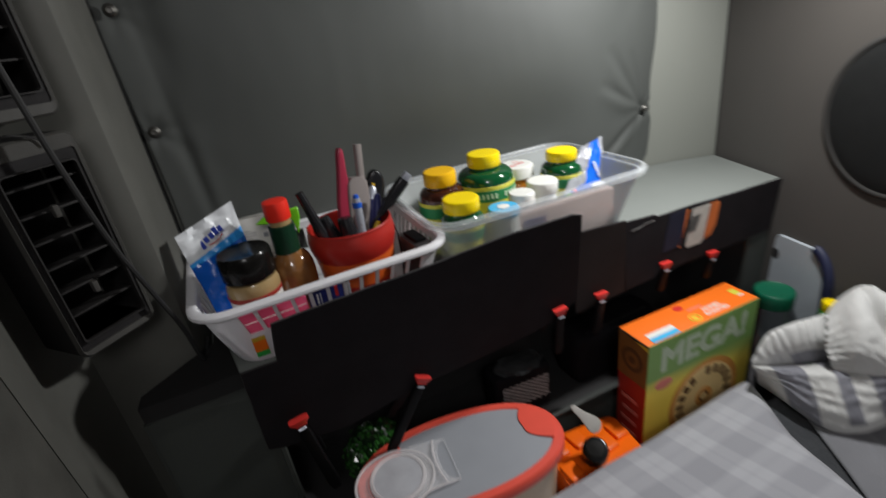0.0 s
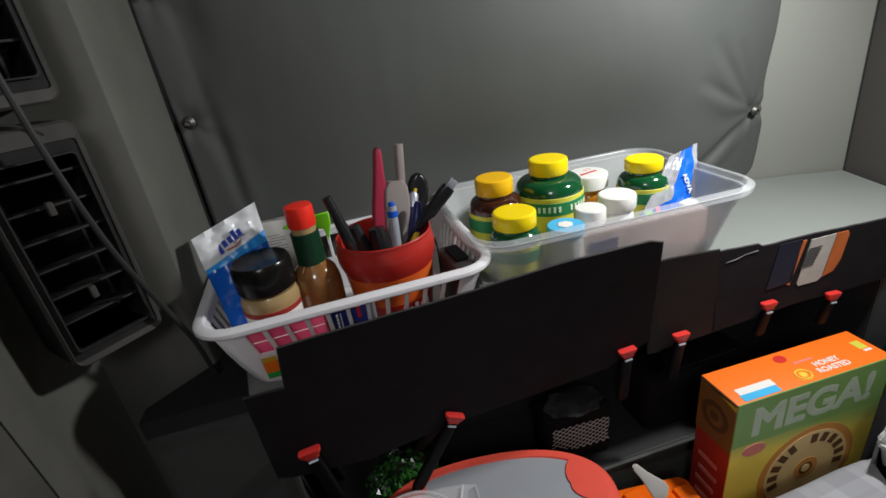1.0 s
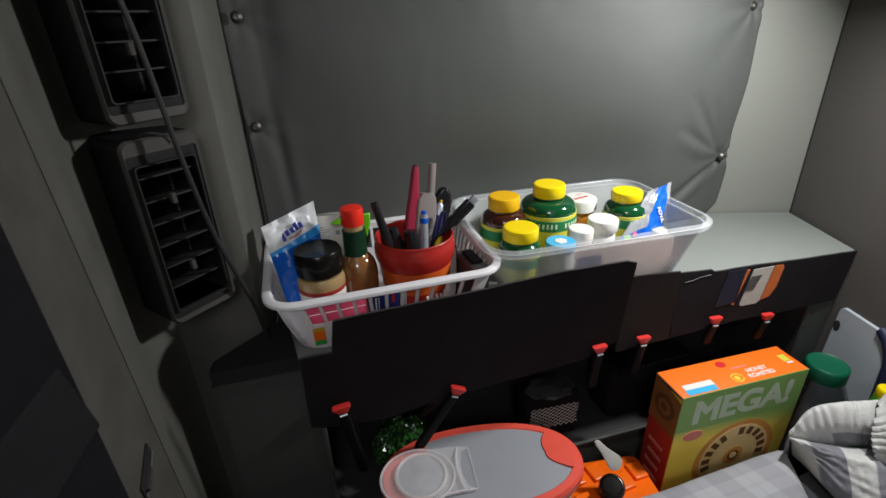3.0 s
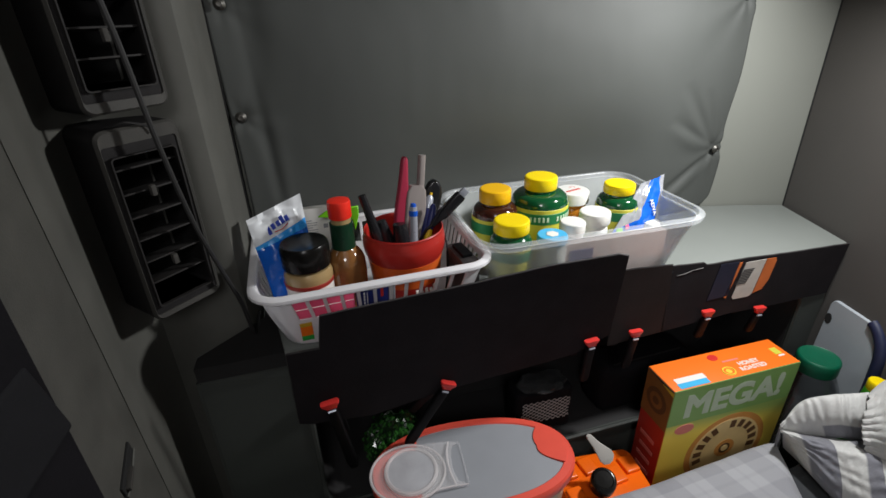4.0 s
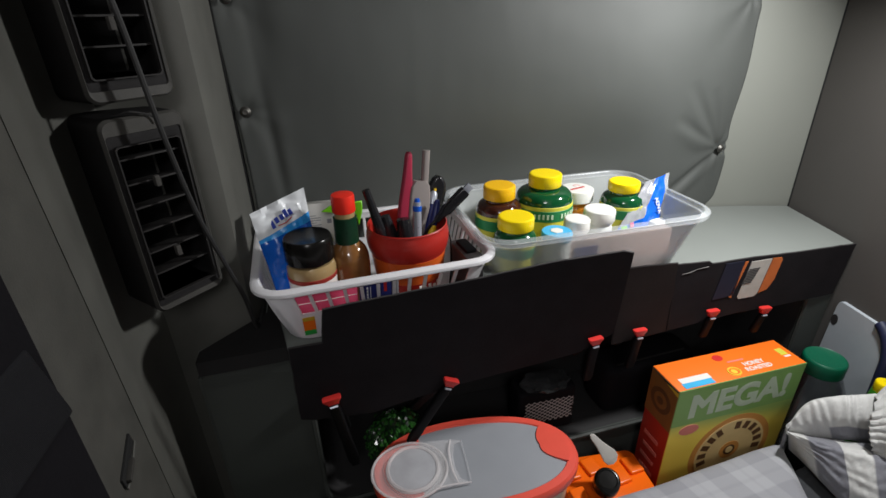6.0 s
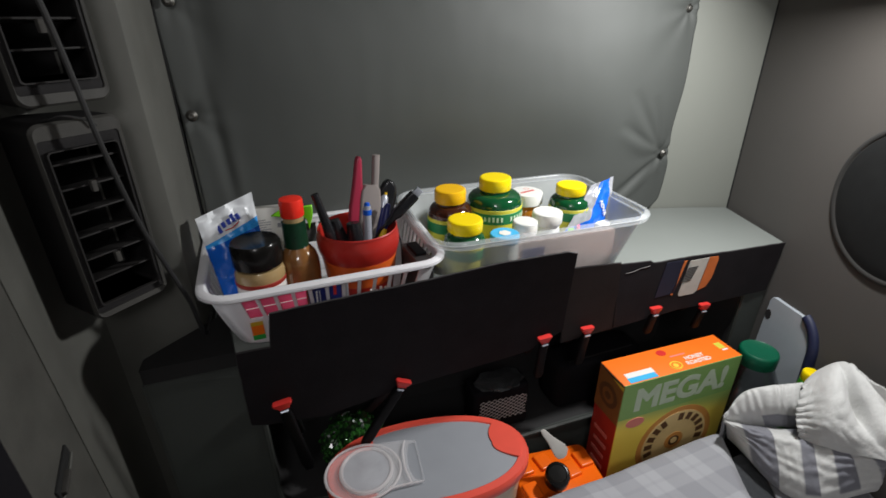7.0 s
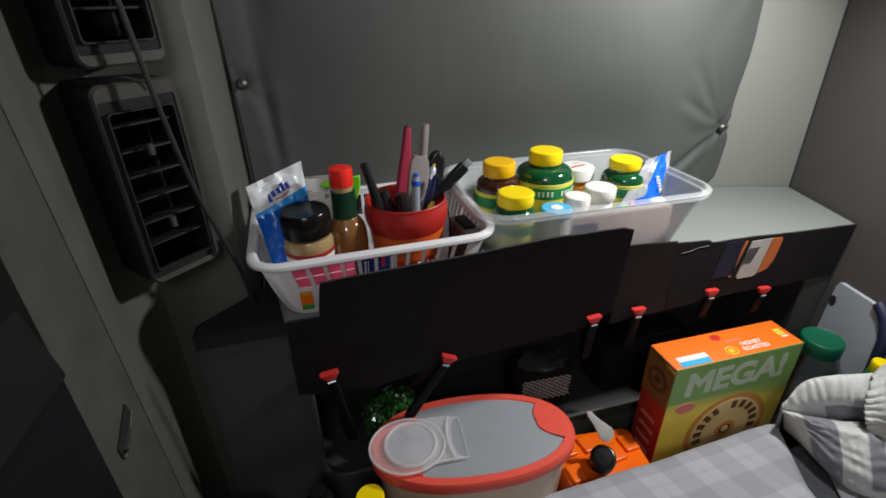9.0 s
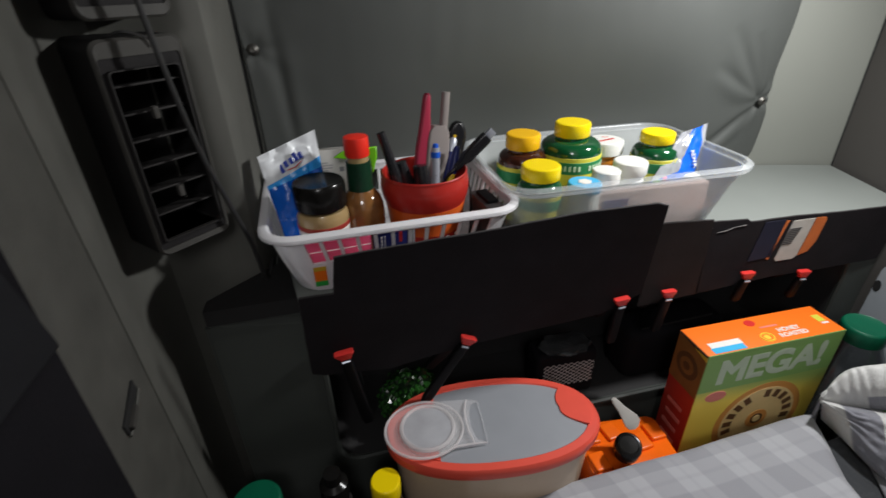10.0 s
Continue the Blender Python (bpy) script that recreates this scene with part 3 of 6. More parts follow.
# ---- window curtain with snaps ----
SN = [(-0.043, 1.183), (-0.041, 1.296), (0.633, 1.081), (0.627, 1.292)]
NX, NZ = 250, 200
b = bmesh.new()
grid = []
for j in range(NZ + 1):
    row = []
    for i in range(NX + 1):
        u, v = i / NX, j / NZ
        z = 0.982 + 0.628 * v
        left = -0.0545 + 0.003 * math.sin(9 * v)
        right = 0.642 + 0.009 * math.exp(-((z - 1.04) / 0.05) ** 2) - 0.02 * max(0, (1.005 - z) / 0.02) ** 2 * (z < 1.005) - 0.02 * max(0, z - 1.25)
        right += 0.006 * math.exp(-((z - 1.19) / 0.06) ** 2)
        x = left + (right - left) * u
        ease = min(1.0, max(0.0, (x - 0.25) / 0.33))
        y = 0.222 - 0.017 * ease * ease * (3 - 2 * ease) - 0.006 * math.sin(math.pi * u) + 0.004 * noise.noise((x * 7, z * 5, 1.0)) + 0.0003 * noise.noise((x * 40, z * 25, 3.0))
        # the cloth swells towards the room from the left hem on
        swell = min(1.0, max(0.0, (z - 1.03) / 0.24))
        swell *= swell * (3 - 2 * swell)
        y -= (0.016 + 0.02 * (z - 1.2)) * swell * (1 - math.exp(-max(0.0, x + 0.022 + 0.05 * (z - 1.2)) / 0.07)) * (1 - 0.75 * min(1.0, max(0.0, (x - 0.15) / 0.4)))
        for sx, sz in SN:
            dx, dz = x - sx, z - sz
            d = math.hypot(dx, dz) + 1e-4
            a = math.atan2(dz, dx)
            fall = math.exp(-d / 0.075) * min(1, d / 0.012)
            y += 0.0055 * fall * math.sin(7 * a + 1.3 + 5 * sx) * (0.27 if sz < 1.1 else 0.22 if sx > 0 else 0.07)
            y += 0.004 * math.exp(-(d / 0.012) ** 2)
        # long creases that run from the lower snap into the cloth
        for ang, ln, dep in ((216, 0.15, 0.0042), (150, 0.11, 0.0028), (128, 0.13, 0.0026), (112, 0.1, 0.0022)):
            ca, sa = math.cos(radians(ang)), math.sin(radians(ang))
            dx, dz = x - 0.633, z - 1.081
            al, ac = dx * ca + dz * sa, -dx * sa + dz * ca
            if 0 < al < ln:
                y += dep * math.sin(math.pi * al / ln) ** 0.7 * math.exp(-(ac / (0.004 + 0.04 * al)) ** 2)
                y -= 0.6 * dep * math.sin(math.pi * al / ln) * math.exp(-((ac - 0.014) / 0.009) ** 2)
        # soft folds beside the left snaps
        y += 0.0022 * math.exp(-((x + 0.015) / 0.014) ** 2) * math.sin(14 * z + 2) + 0.0035 * math.exp(-((x + 0.022 + 0.05 * (z - 1.2)) / 0.008) ** 2) * math.exp(-((z - 1.12) / 0.07) ** 2)
        # the bin presses the foot of the cloth back
        y += math.exp(-((x - 0.325) / 0.175) ** 4) * math.exp(-(max(0.0, z - 1.07) / 0.07) ** 2) * max(0.0, 0.23 - 0.0437 * (x - 0.3225) - y)
        row.append(b.verts.new((x, y, z)))
    grid.append(row)
for j in range(NZ):
    for i in range(NX):
        b.faces.new((grid[j][i], grid[j][i + 1], grid[j + 1][i + 1], grid[j + 1][i]))
curtain = thing("window_curtain", pose(0, 0, 0), "grey vinyl window curtain, creased and held by steel snaps", "curtain")
cloth = part("cloth", b, M_CURTAIN, curtain)
sol = cloth.modifiers.new("thickness", "SOLIDIFY")
sol.thickness, sol.offset = 0.0016, 1
prof = [(0.0085, 0), (0.0085, 0.001), (0.0072, 0.0022), (0.0058, 0.0032), (0.005, 0.0042), (0.0036, 0.0046), (0.003, 0.0036), (0.0001, 0.0034)]
first = None
for sx, sz in SN:
    m = pose(sx, 0.2205 if sx < 0 else 0.2045, sz, 90, 0, 0) @ Matrix.Diagonal((0.72, 0.72, 0.9, 1))
    first = share(first, m) if first else part("snap", lathe(prof, 24), M_CHROME, curtain, "steel snap button", m)


# ---- air vents ----
def air_vent(z0, z1, label, foot=0.0):
    """A vent in local axes: x across its face, -y out of it, z up; foot: extra height of the housing below the insert."""
    w, h, c = 0.0635, z1 - z0, -0.0038
    hi, zi = h - foot, foot + (h - foot) / 2
    v = thing("air_vent", pose(-0.1092, 0.0668, z0, 0, 0, 41), label, "air vent", "air vents")
    o = rrect(w, h, 0.008, 6, c, h / 2)
    o2 = rrect(w - 0.0035, h - 0.0035, 0.007, 6, c, h / 2)
    o3 = rrect(w - 0.0058, hi - 0.018, 0.0025, 6, c - 0.0006, zi - 0.0028)
    i1 = rrect(w - 0.0125, hi - 0.033, 0.003, 6, c - 0.001, zi - 0.003)
    i2 = rrect(w - 0.0145, hi - 0.035, 0.003, 6, c - 0.001, zi - 0.003)
    # sides of the grey housing, coloured black to paint in their shade
    part("shell", loft([[(x, 0.055 - 0.55 * (x - c + w / 2), z) for x, z in o], [(x, -0.0105, z) for x, z in o]], False, False), M_BEZEL, v)
    part("rim", loft([[(x, -0.0105, z) for x, z in o], [(x, -0.0118, z) for x, z in o], [(x, -0.014, z) for x, z in o2], [(x, -0.0135, z) for x, z in o3], [(x, -0.011, z) for x, z in o3]], False, False), M_HOUSING, v, "dusty grey rim")
    part("insert", loft([[(x, -0.0105, z) for x, z in o3], [(x, -0.0122, z) for x, z in o3], [(x, -0.0128, z) for x, z in i1], [(x, -0.0125, z) for x, z in i2], [(x, 0.03, z) for x, z in i2]], False, False), M_BEZEL, v, "black insert")
    part("shaft", loft([[(x, 0.0, z) for x, z in i2], [(x, 0.029, z) for x, z in i2], [(x, 0.031, z) for x, z in i2]], False, True), M_VENTHOLE, v)
    part("inner_frame", loft([[(x, -0.0125, z) for x, z in i1], [(x, -0.0165, z) for x, z in i1], [(x, -0.0165, z) for x, z in i2], [(x, 0.001, z) for x, z in i2]], False, False), M_VENT, v, "thin black inner frame")
    first = None
    for k in range(6):
        m = pose(c - 0.001, -0.002, foot + 0.034 + 0.0194 * k, -6, 0, 0)
        first = share(first, m) if first else part("slat", box(w - 0.0145, 0.02, 0.0016, 0.0006, (0, 0, -0.0008)), M_VENT, v, "dusty slat", m)
    first = None
    for x, z in ((-0.0055, 0.045), (-0.006, 0.107)):
        m = pose(x, -0.0135, foot + z)
        first = share(first, m) if first else part("tab", box(0.004, 0.005, 0.009, 0.001), M_DUST, v, "small grey tab", m)
    return v


air_vent(1.05, 1.2125, "black plastic air vent with dusty slats")
air_vent(1.2232, 1.388, "black plastic upper air vent with dusty slats", 0.0023)

cord = smooth_path([(-0.118, 0.05, 1.45), (-0.108, 0.042, 1.36), (-0.096, 0.04, 1.281), (-0.089, 0.041, 1.2), (-0.082, 0.05, 1.13), (-0.074, 0.063, 1.08), (-0.066, 0.078, 1.03), (-0.062, 0.09, 0.9845), (-0.058, 0.13, 0.9835)], 8)
tagged(finish("cable", tube(cord, 0.0021, 8), M_CABLE, "thin black cable hanging in front of the air vents"), "", "cable")
wire = smooth_path([(-0.122, 0.047, 1.2135), (-0.116, 0.045, 1.2145), (-0.108, 0.045, 1.2165), (-0.098, 0.055, 1.212), (-0.092, 0.058, 1.206)], 6)
tagged(finish("thin_wire", tube(wire, 0.0008, 6), M_CABLE, "thin black wire lying on the vent"), "", "wire")


# ---- black cards clamped along the shelf front ----
def card(poly, base, ang, lean, label, t=0.0026, paint=None):
    """A cardboard sheet; poly gives (along, height) from base (x, y, z), turned by ang and leaning towards the room by lean."""
    c = thing("cardboard_sheet", pose(*base, 0, 0, ang) @ pose(0, 0, 0, lean, 0, 0), label, "cardboard", "cardboard sheets")
    rough = []
    for (ax, az), (bx, bz) in zip(poly, poly[1:] + poly[:1]):
        n = max(1, int(math.hypot(bx - ax, bz - az) / 0.012))
        for k in range(n):
            s = k / n
            j = 0.0009 if 0 < k else 0.0
            rough.append((ax + (bx - ax) * s + j * noise.noise((ax * 90 + k, az * 70, 5)), az + (bz - az) * s + j * noise.noise((ax * 50, k * 1.7, 9))))
    part("sheet", plate(rough, t), paint or M_CARD, c)
    part("worn_edge", tube([(x, t / 2, z) for x, z in rough], t * 0.36, 5, True), M_CARDEDGE, c, "worn grey cut edge")
    return c


card([(-0.03, 0.116), (0.001, 0.115), (0.006, 0.157), (0.06, 0.159), (0.16, 0.161), (0.236, 0.165), (0.322, 0.163), (0.336, 0.158), (0.346, 0.033), (0.30, 0.011), (0.17, 0.005), (0.127, 0.003), (0.047, -0.009), (-0.02, 0.002), (-0.033, 0.008)], (0, 0.04, 0.885), 0, 10.4, "large black painted cardboard sheet with a notched corner")
card([(0.0, 0.119), (0.03, 0.117), (0.078, 0.112), (0.09, 0.006), (0.002, 0.006)], (0.352, 0.043, 0.885), 1, 2, "narrow brownish-black cardboard sheet clamped to the shelf", paint=M_CARDBROWN)
c4 = card([(0.0, 0.108), (0.05, 0.105), (0.056, 0.101), (0.11, 0.1005), (0.2, 0.097), (0.2945, 0.095), (0.288, 0.015), (0.2, 0.013), (0.12, 0.014), (0.006, 0.006)], (0.43, 0.045, 0.885), -2.6, 1, "long black cardboard sheet with old printed stickers")
part("scratch", tube([(0.012, -0.0004, 0.093), (0.024, -0.0004, 0.094), (0.034, -0.0004, 0.097), (0.05, -0.0004, 0.098)], [0.0003, 0.0006, 0.0003, 0.0006], 5), M_DUSTPALE, c4, "pale scratch in the paint")
part("crease", tube([(0.003, -0.0002, 0.1), (0.005, -0.0004, 0.05), (0.009, -0.0002, 0.008)], 0.0012, 5), M_CARD, c4)
part("navy_sticker", plate([(0.077, 0.098), (0.106, 0.098), (0.103, 0.046), (0.07, 0.044)], 0.0006), M_FADENAVY, c4, "faded navy sticker", pose(0, -0.0007, 0))
part("white_sticker", plate([(0.118, 0.0945), (0.151, 0.0945), (0.144, 0.042), (0.139, 0.038), (0.114, 0.038), (0.111, 0.042)], 0.0006), M_FADEWHITE, c4, "white sticker with a printed code", pose(0, -0.0007, 0))
part("orange_sticker", plate([(0.152, 0.0945), (0.1665, 0.094), (0.169, 0.09), (0.166, 0.06), (0.159, 0.046), (0.1455, 0.042)], 0.0006), M_FADEORANGE, c4, "orange sticker", pose(0, -0.0007, 0))
part("orange_stripe", plate([(0.1075, 0.096), (0.112, 0.096), (0.101, 0.042), (0.097, 0.044)], 0.0006), M_FADEORANGE, c4, "", pose(0, -0.0007, 0))
b = bmesh.new()
for k in range(9):
    q = 0.0009 * k
    plate([(0.1175 - q, 0.084 - 0.0026 * k), (0.1345 - q, 0.084 - 0.0026 * k), (0.1342 - q, 0.0826 - 0.0026 * k), (0.1172 - q, 0.0826 - 0.0026 * k)], 0.0003, 0, b)
part("printed_bars", b, M_DARKBOX, c4, "", pose(0.0, -0.0012, 0))


# ---- spring clamps with red jaws ----
def clamp(x, y, z, swing, long, tilt=0.0):
    c = thing("spring_clamp", pose(x, y, z, tilt, swing, 0), "black spring clamp with a red jaw gripping the cardboard", "clamp", "spring clamps")
    part("jaw", loft([[(px, py - 0.0035, z) for px, py in rrect(w, 0.007, 0.002, 3)] for z, w in ((-0.0028, 0.013), (-0.0018, 0.0155), (0.0006, 0.0192), (0.0024, 0.0198), (0.0032, 0.0186))]), M_RED, c, "red plastic jaw")
    part("lower_jaw", box(0.0115, 0.006, 0.0026, 0.001, (0.0005, -0.0035, -0.006)), M_RED, c, "red plastic jaw")
    part("rear_jaw", box(0.022, 0.006, 0.008, 0.0015, (0, 0.0125, -0.004)), M_RED, c, "red plastic jaw")
    part("pin", tube([(-0.004, -0.0066, -0.0085), (0.004, -0.0066, -0.0085)], 0.0013, 6), M_PENSILVER, c, "steel pin")
    b = loft([[(px, py - 0.003 + 0.004 * s, -0.009 - long * s) for px, py in rrect(w, 0.007, 0.0025, 3)] for s, w in ((0, 0.01), (0.1, 0.0125), (0.5, 0.012), (0.9, 0.0135), (1.0, 0.01))])
    part("front_handle", b, M_CLAMP, c, "black ribbed handle")
    b = loft([[(px, py + 0.012 + 0.02 * s, -0.004 - 0.8 * long * s) for px, py in rrect(w, 0.007, 0.0025, 3)] for s, w in ((0, 0.012), (0.5, 0.0145), (1.0, 0.012))])
    part("rear_handle", b, M_CLAMP, c, "black ribbed handle")


clamp(0.001, 0.032, 0.920, -7, 0.118, 8)
clamp(0.132, 0.035, 0.904, 27, 0.098, 6)
clamp(0.317, 0.033, 0.917, -2, 0.06, 4)
clamp(0.388, 0.04, 0.908, 3, 0.05)
clamp(0.500, 0.038, 0.914, 4, 0.032)
clamp(0.589, 0.034, 0.902, 6, 0.03)


# ---- white slotted basket ----
BX, BY, BW, BD = 0.068, 0.124, 0.236, 0.176
ZB, ZR = 0.98, 1.0515
basket = thing("slotted_basket", pose(BX, BY, ZB, 0, 0, 0), "white plastic slotted basket holding jars, sachets and pens", "basket")


def inset(z):
    q = 1 - z / (ZR - ZB)
    return 0.014 * q + 0.005 * q * q


def bring(z, k=0.0, r=0.026, n=6):
    ins = inset(z)
    return [(x, y, z) for x, y in rrect(BW - 2 * ins - 2 * k, BD - 2 * ins - 2 * k, max(0.008, r - k), n)]


hx, hy = BW / 2, BD / 2
NF, NS = 11, 9


def cuts(count, start, stop, rib):
    """Edges of slots along a side from start to stop, as (place, slot begins here)."""
    pitch = (stop - start + rib) / count
    out = []
    for k in range(count):
        out += [(start + k * pitch, True), (start + (k + 1) * pitch - rib, False)]
    return out


def columns(z, k):
    """Points round the wall at height z, inset by k; each with a mark where a slot follows it."""
    ins, r = inset(z) + k, 0.026 - k
    ax, ay = hx - ins - r, hy - ins - r
    fx, fy = ax / (hx - inset(0.05) - 0.026), ay / (hy - inset(0.05) - 0.026)
    front, side = cuts(NF, -0.0838, 0.0868, 0.0034), cuts(NS, -0.0535, 0.0535, 0.0042)
    pts = [(x * fx, -ay - r, m) for x, m in front]
    pts += [(ax + r * math.cos(q), -ay + r * math.sin(q), False) for q in np.linspace(-math.pi / 2, 0, 7)]
    pts += [(ax + r, y * fy, m) for y, m in side]
    pts += [(ax + r * math.cos(q), ay + r * math.sin(q), False) for q in np.linspace(0, math.pi / 2, 7)]
    pts += [(-x * fx, ay + r, m) for x, m in front]
    pts += [(-ax + r * math.cos(q), ay + r * math.sin(q), False) for q in np.linspace(math.pi / 2, math.pi, 7)]
    pts += [(-ax - r, -y * fy, m) for y, m in side]
    pts += [(-ax + r * math.cos(q), -ay + r * math.sin(q), False) for q in np.linspace(math.pi, 1.5 * math.pi, 7)]
    return pts


b = bmesh.new()
LEVELS = [(0.0, 0.003), (0.0015, 0.0004), (0.004, 0.0), (0.02, 0.0), (0.0385, 0.0), (0.0632, 0.0), (0.0705, 0.0)]
skin = []
for z, k in LEVELS + [(z, k + 0.0024) for z, k in LEVELS[::-1] if z >= 0.0385] + [(0.02, 0.0024), (0.003, 0.0024)]:
    pts = columns(z, k)
    marks = [p[2] for p in pts]
    skin.append([b.verts.new((p[0], p[1], z)) for p in pts])
nc = len(marks)
for li, (lo, hi) in enumerate(zip(skin, skin[1:])):
    for i in range(nc):
        if li in (4, 8) and marks[i]:
            continue
        b.faces.new((lo[i], lo[(i + 1) % nc], hi[(i + 1) % nc], hi[i]))
b.faces.new(skin[0][::-1])
b.faces.new(skin[-1])
for i in range(nc):
    if marks[i]:
        j = (i + 1) % nc
        o0, o1, i1, i0 = skin[4], skin[5], skin[8], skin[9]
        b.faces.new((o0[i], o1[i], i1[i], i0[i]))
        b.faces.new((o0[j], i0[j], i1[j], o1[j]))
        b.faces.new((o0[i], i0[i], i0[j], o0[j]))
        b.faces.new((o1[i], o1[j], i1[j], i1[i]))
part("wall", b, M_WHITEPL, basket, "slotted white wall")
part("rim", loft([bring(0.066, -0.0015), bring(0.0655, -0.0055), bring(0.0675, -0.0075), bring(0.071, -0.0065), bring(0.0725, -0.003), bring(0.0725, 0.0015), bring(0.0705, 0.0028), bring(0.067, 0.002), bring(0.066, -0.0015)], False, False), M_WHITEPL, basket, "thick rounded rim")
st = pose(-0.0765, -hy + 0.0116, 0.0215, 15, 0, 0)
part("sticker", plate([(-0.0058, -0.006), (0.0058, -0.006), (0.0058, 0.0075), (-0.0058, 0.0075)], 0.0005), M_ORANGEBOX, basket, "orange price sticker", st)
part("sticker_foot", plate([(-0.0058, -0.013), (0.0058, -0.013), (0.0058, -0.006), (-0.0058, -0.006)], 0.0005), mat("green_sticker", (0.03, 0.36, 0.06), 0.5), basket, "green strip of the sticker", st)
part("sticker_head", plate([(-0.0058, 0.0075), (0.0058, 0.0075), (0.0058, 0.0125), (-0.0058, 0.0125)], 0.0005), mat("ochre_sticker", (0.62, 0.36, 0.03), 0.5), basket, "ochre strip of the sticker", st)
BZ = ZB + 0.0035


def pouch(name, corners, label, category, panels, puff=0.008, crease=1.0):
    """A soft sachet over four corners (bottom left, bottom right, top right, top left), thick in the middle, crimped at the ends.
    panels: (part name, material, label, u0, u1, v0 left, v0 right, v1 left, v1 right)."""
    bl, br, tr, tl = [Vector(c) for c in corners]
    nrm = (br - bl).cross(tl - bl).normalized()
    t = thing(name, Matrix.Identity(4), label, category)
    n, k = 24, 16

    def at(u, v, sgn=1, off=0.0):
        p = (bl + (br - bl) * u) * (1 - v) + (tl + (tr - tl) * u) * v
        fat = puff * max(0.0, math.sin(math.pi * u)) ** 0.6 * max(0.0, math.sin(math.pi * min(1, max(0, (v * 1.1 - 0.02))))) ** 0.7
        wob = crease * (0.0016 * noise.noise((u * 5, v * 7, 2 + bl.x * 9)) + 0.0011 * noise.noise((u * 13 + v * 6, v * 13, 4 + bl.x * 9)))
        return p + nrm * (sgn * (fat + 0.0003 + off) + wob * (0.4 + 0.6 * min(1, 6 * u * (1 - u))))

    for pname, material, plabel, u0, u1, a0, a1, c0, c1 in panels:
        bb = bmesh.new()
        for sgn in (1, -1):
            g = []
            for j in range(n + 1):
                row = []
                for i in range(k + 1):
                    u = u0 + (u1 - u0) * i / k
                    lo, hi = a0 + (a1 - a0) * u, c0 + (c1 - c0) * u
                    row.append(bb.verts.new(at(u, lo + (hi - lo) * j / n, sgn)))
                g.append(row)
            for j in range(n):
                for i in range(k):
                    bb.faces.new((g[j][i], g[j][i + 1], g[j + 1][i + 1], g[j + 1][i]))
        part(pname, bb, material, t, plabel)

    def frame_at(u, v, turn=0.0, off=0.0006):
        ex = (at(u + 0.08, v) - at(u - 0.08, v)).normalized()
        ez = (at(u, v + 0.05) - at(u, v - 0.05)).normalized()
        ny = ez.cross(ex).normalized()
        ez = ex.cross(ny).normalized()
        return Matrix.Translation(at(u, v, 1, off)) @ Matrix((ex, ny, ez)).transposed().to_4x4() @ Matrix.Rotation(radians(turn), 4, "Y")
    return t, frame_at, at


# blue and white sachet leaning in the basket's corner
sach, spot, _ = pouch("toothpick_sachet", [(-0.030, 0.072, 0.99), (0.014, 0.09, 0.99), (0.006, 0.124, 1.1195), (-0.049, 0.111, 1.1025)], "blue and white plastic sachet standing in the basket", "sachet",
                      [("film", M_POUCHB, "", 0, 1, 0, 0, 0.735, 0.74), ("light_blue_band", M_POUCHLB, "light blue slanting band", 0, 1, 0.735, 0.74, 0.765, 0.815), ("film_top", M_POUCHW, "white upper film", 0, 1, 0.765, 0.815, 1, 1)], 0.008, 2.4)
b = bmesh.new()
for u, hh, dz in ((0.0, 0.0048, 0), (0.0046, 0.007, -0.0024), (0.0092, 0.0048, 0), (0.0138, 0.0048, 0), (0.0178, 0.0068, 0), (0.0215, 0.0048, 0)):
    box(0.0042, 0.0006, hh * 1.25, 0.0003, ((u - 0.011) * 1.3, 0, dz * 1.25 - 0.0025), 1, b)
part("printed_bars", b, mat("blue_ink", (0.03, 0.06, 0.4), 0.5), sach, "blue printed word shown as bars", spot(0.42, 0.86, -9))
part("red_stroke", tube([(-0.007, 0, -0.0045), (0.001, 0, -0.0062), (0.009, 0, -0.0042)], 0.0005, 5), M_RED, sach, "", spot(0.46, 0.86, -9))
b = bmesh.new()
for k in range(6):
    box(0.0014, 0.0005, 0.0022, 0, (-0.006 + 0.0021 * k, 0, 0), 1, b)
part("small_print", b, M_PAPERW, sach, "white small print shown as bars", spot(0.55, 0.66, -9))

# jar with a black lid
jar = thing("food_jar", pose(0.002, 0.083, BZ, 0, 0, 0), "glass jar of cream-coloured food with a black screw lid", "jar")
part("glass", lathe([(0.001, 0), (0.0195, 0), (0.0218, 0.003), (0.0228, 0.02), (0.0233, 0.05), (0.0241, 0.056), (0.0248, 0.063), (0.0245, 0.0685), (0.0225, 0.0725), (0.001, 0.0725)]), M_CREAM, jar)
part("label", lathe([(0.0232, 0.022), (0.0236, 0.0225), (0.0245, 0.058), (0.0239, 0.0585)]), M_PAPERW, jar, "white paper label")
part("label_band", lathe([(0.0244, 0.0562), (0.0248, 0.0565), (0.0252, 0.0605), (0.0246, 0.061)]), M_REDPAPER, jar, "dark red band")
part("lid", lathe([(0.001, 0.0755), (0.0237, 0.0755), (0.0243, 0.077), (0.0243, 0.0945), (0.0239, 0.0975), (0.0226, 0.0997), (0.0212, 0.1), (0.02, 0.0996), (0.001, 0.0994)], 64), M_LIDBLACK, jar, "glossy black lid")

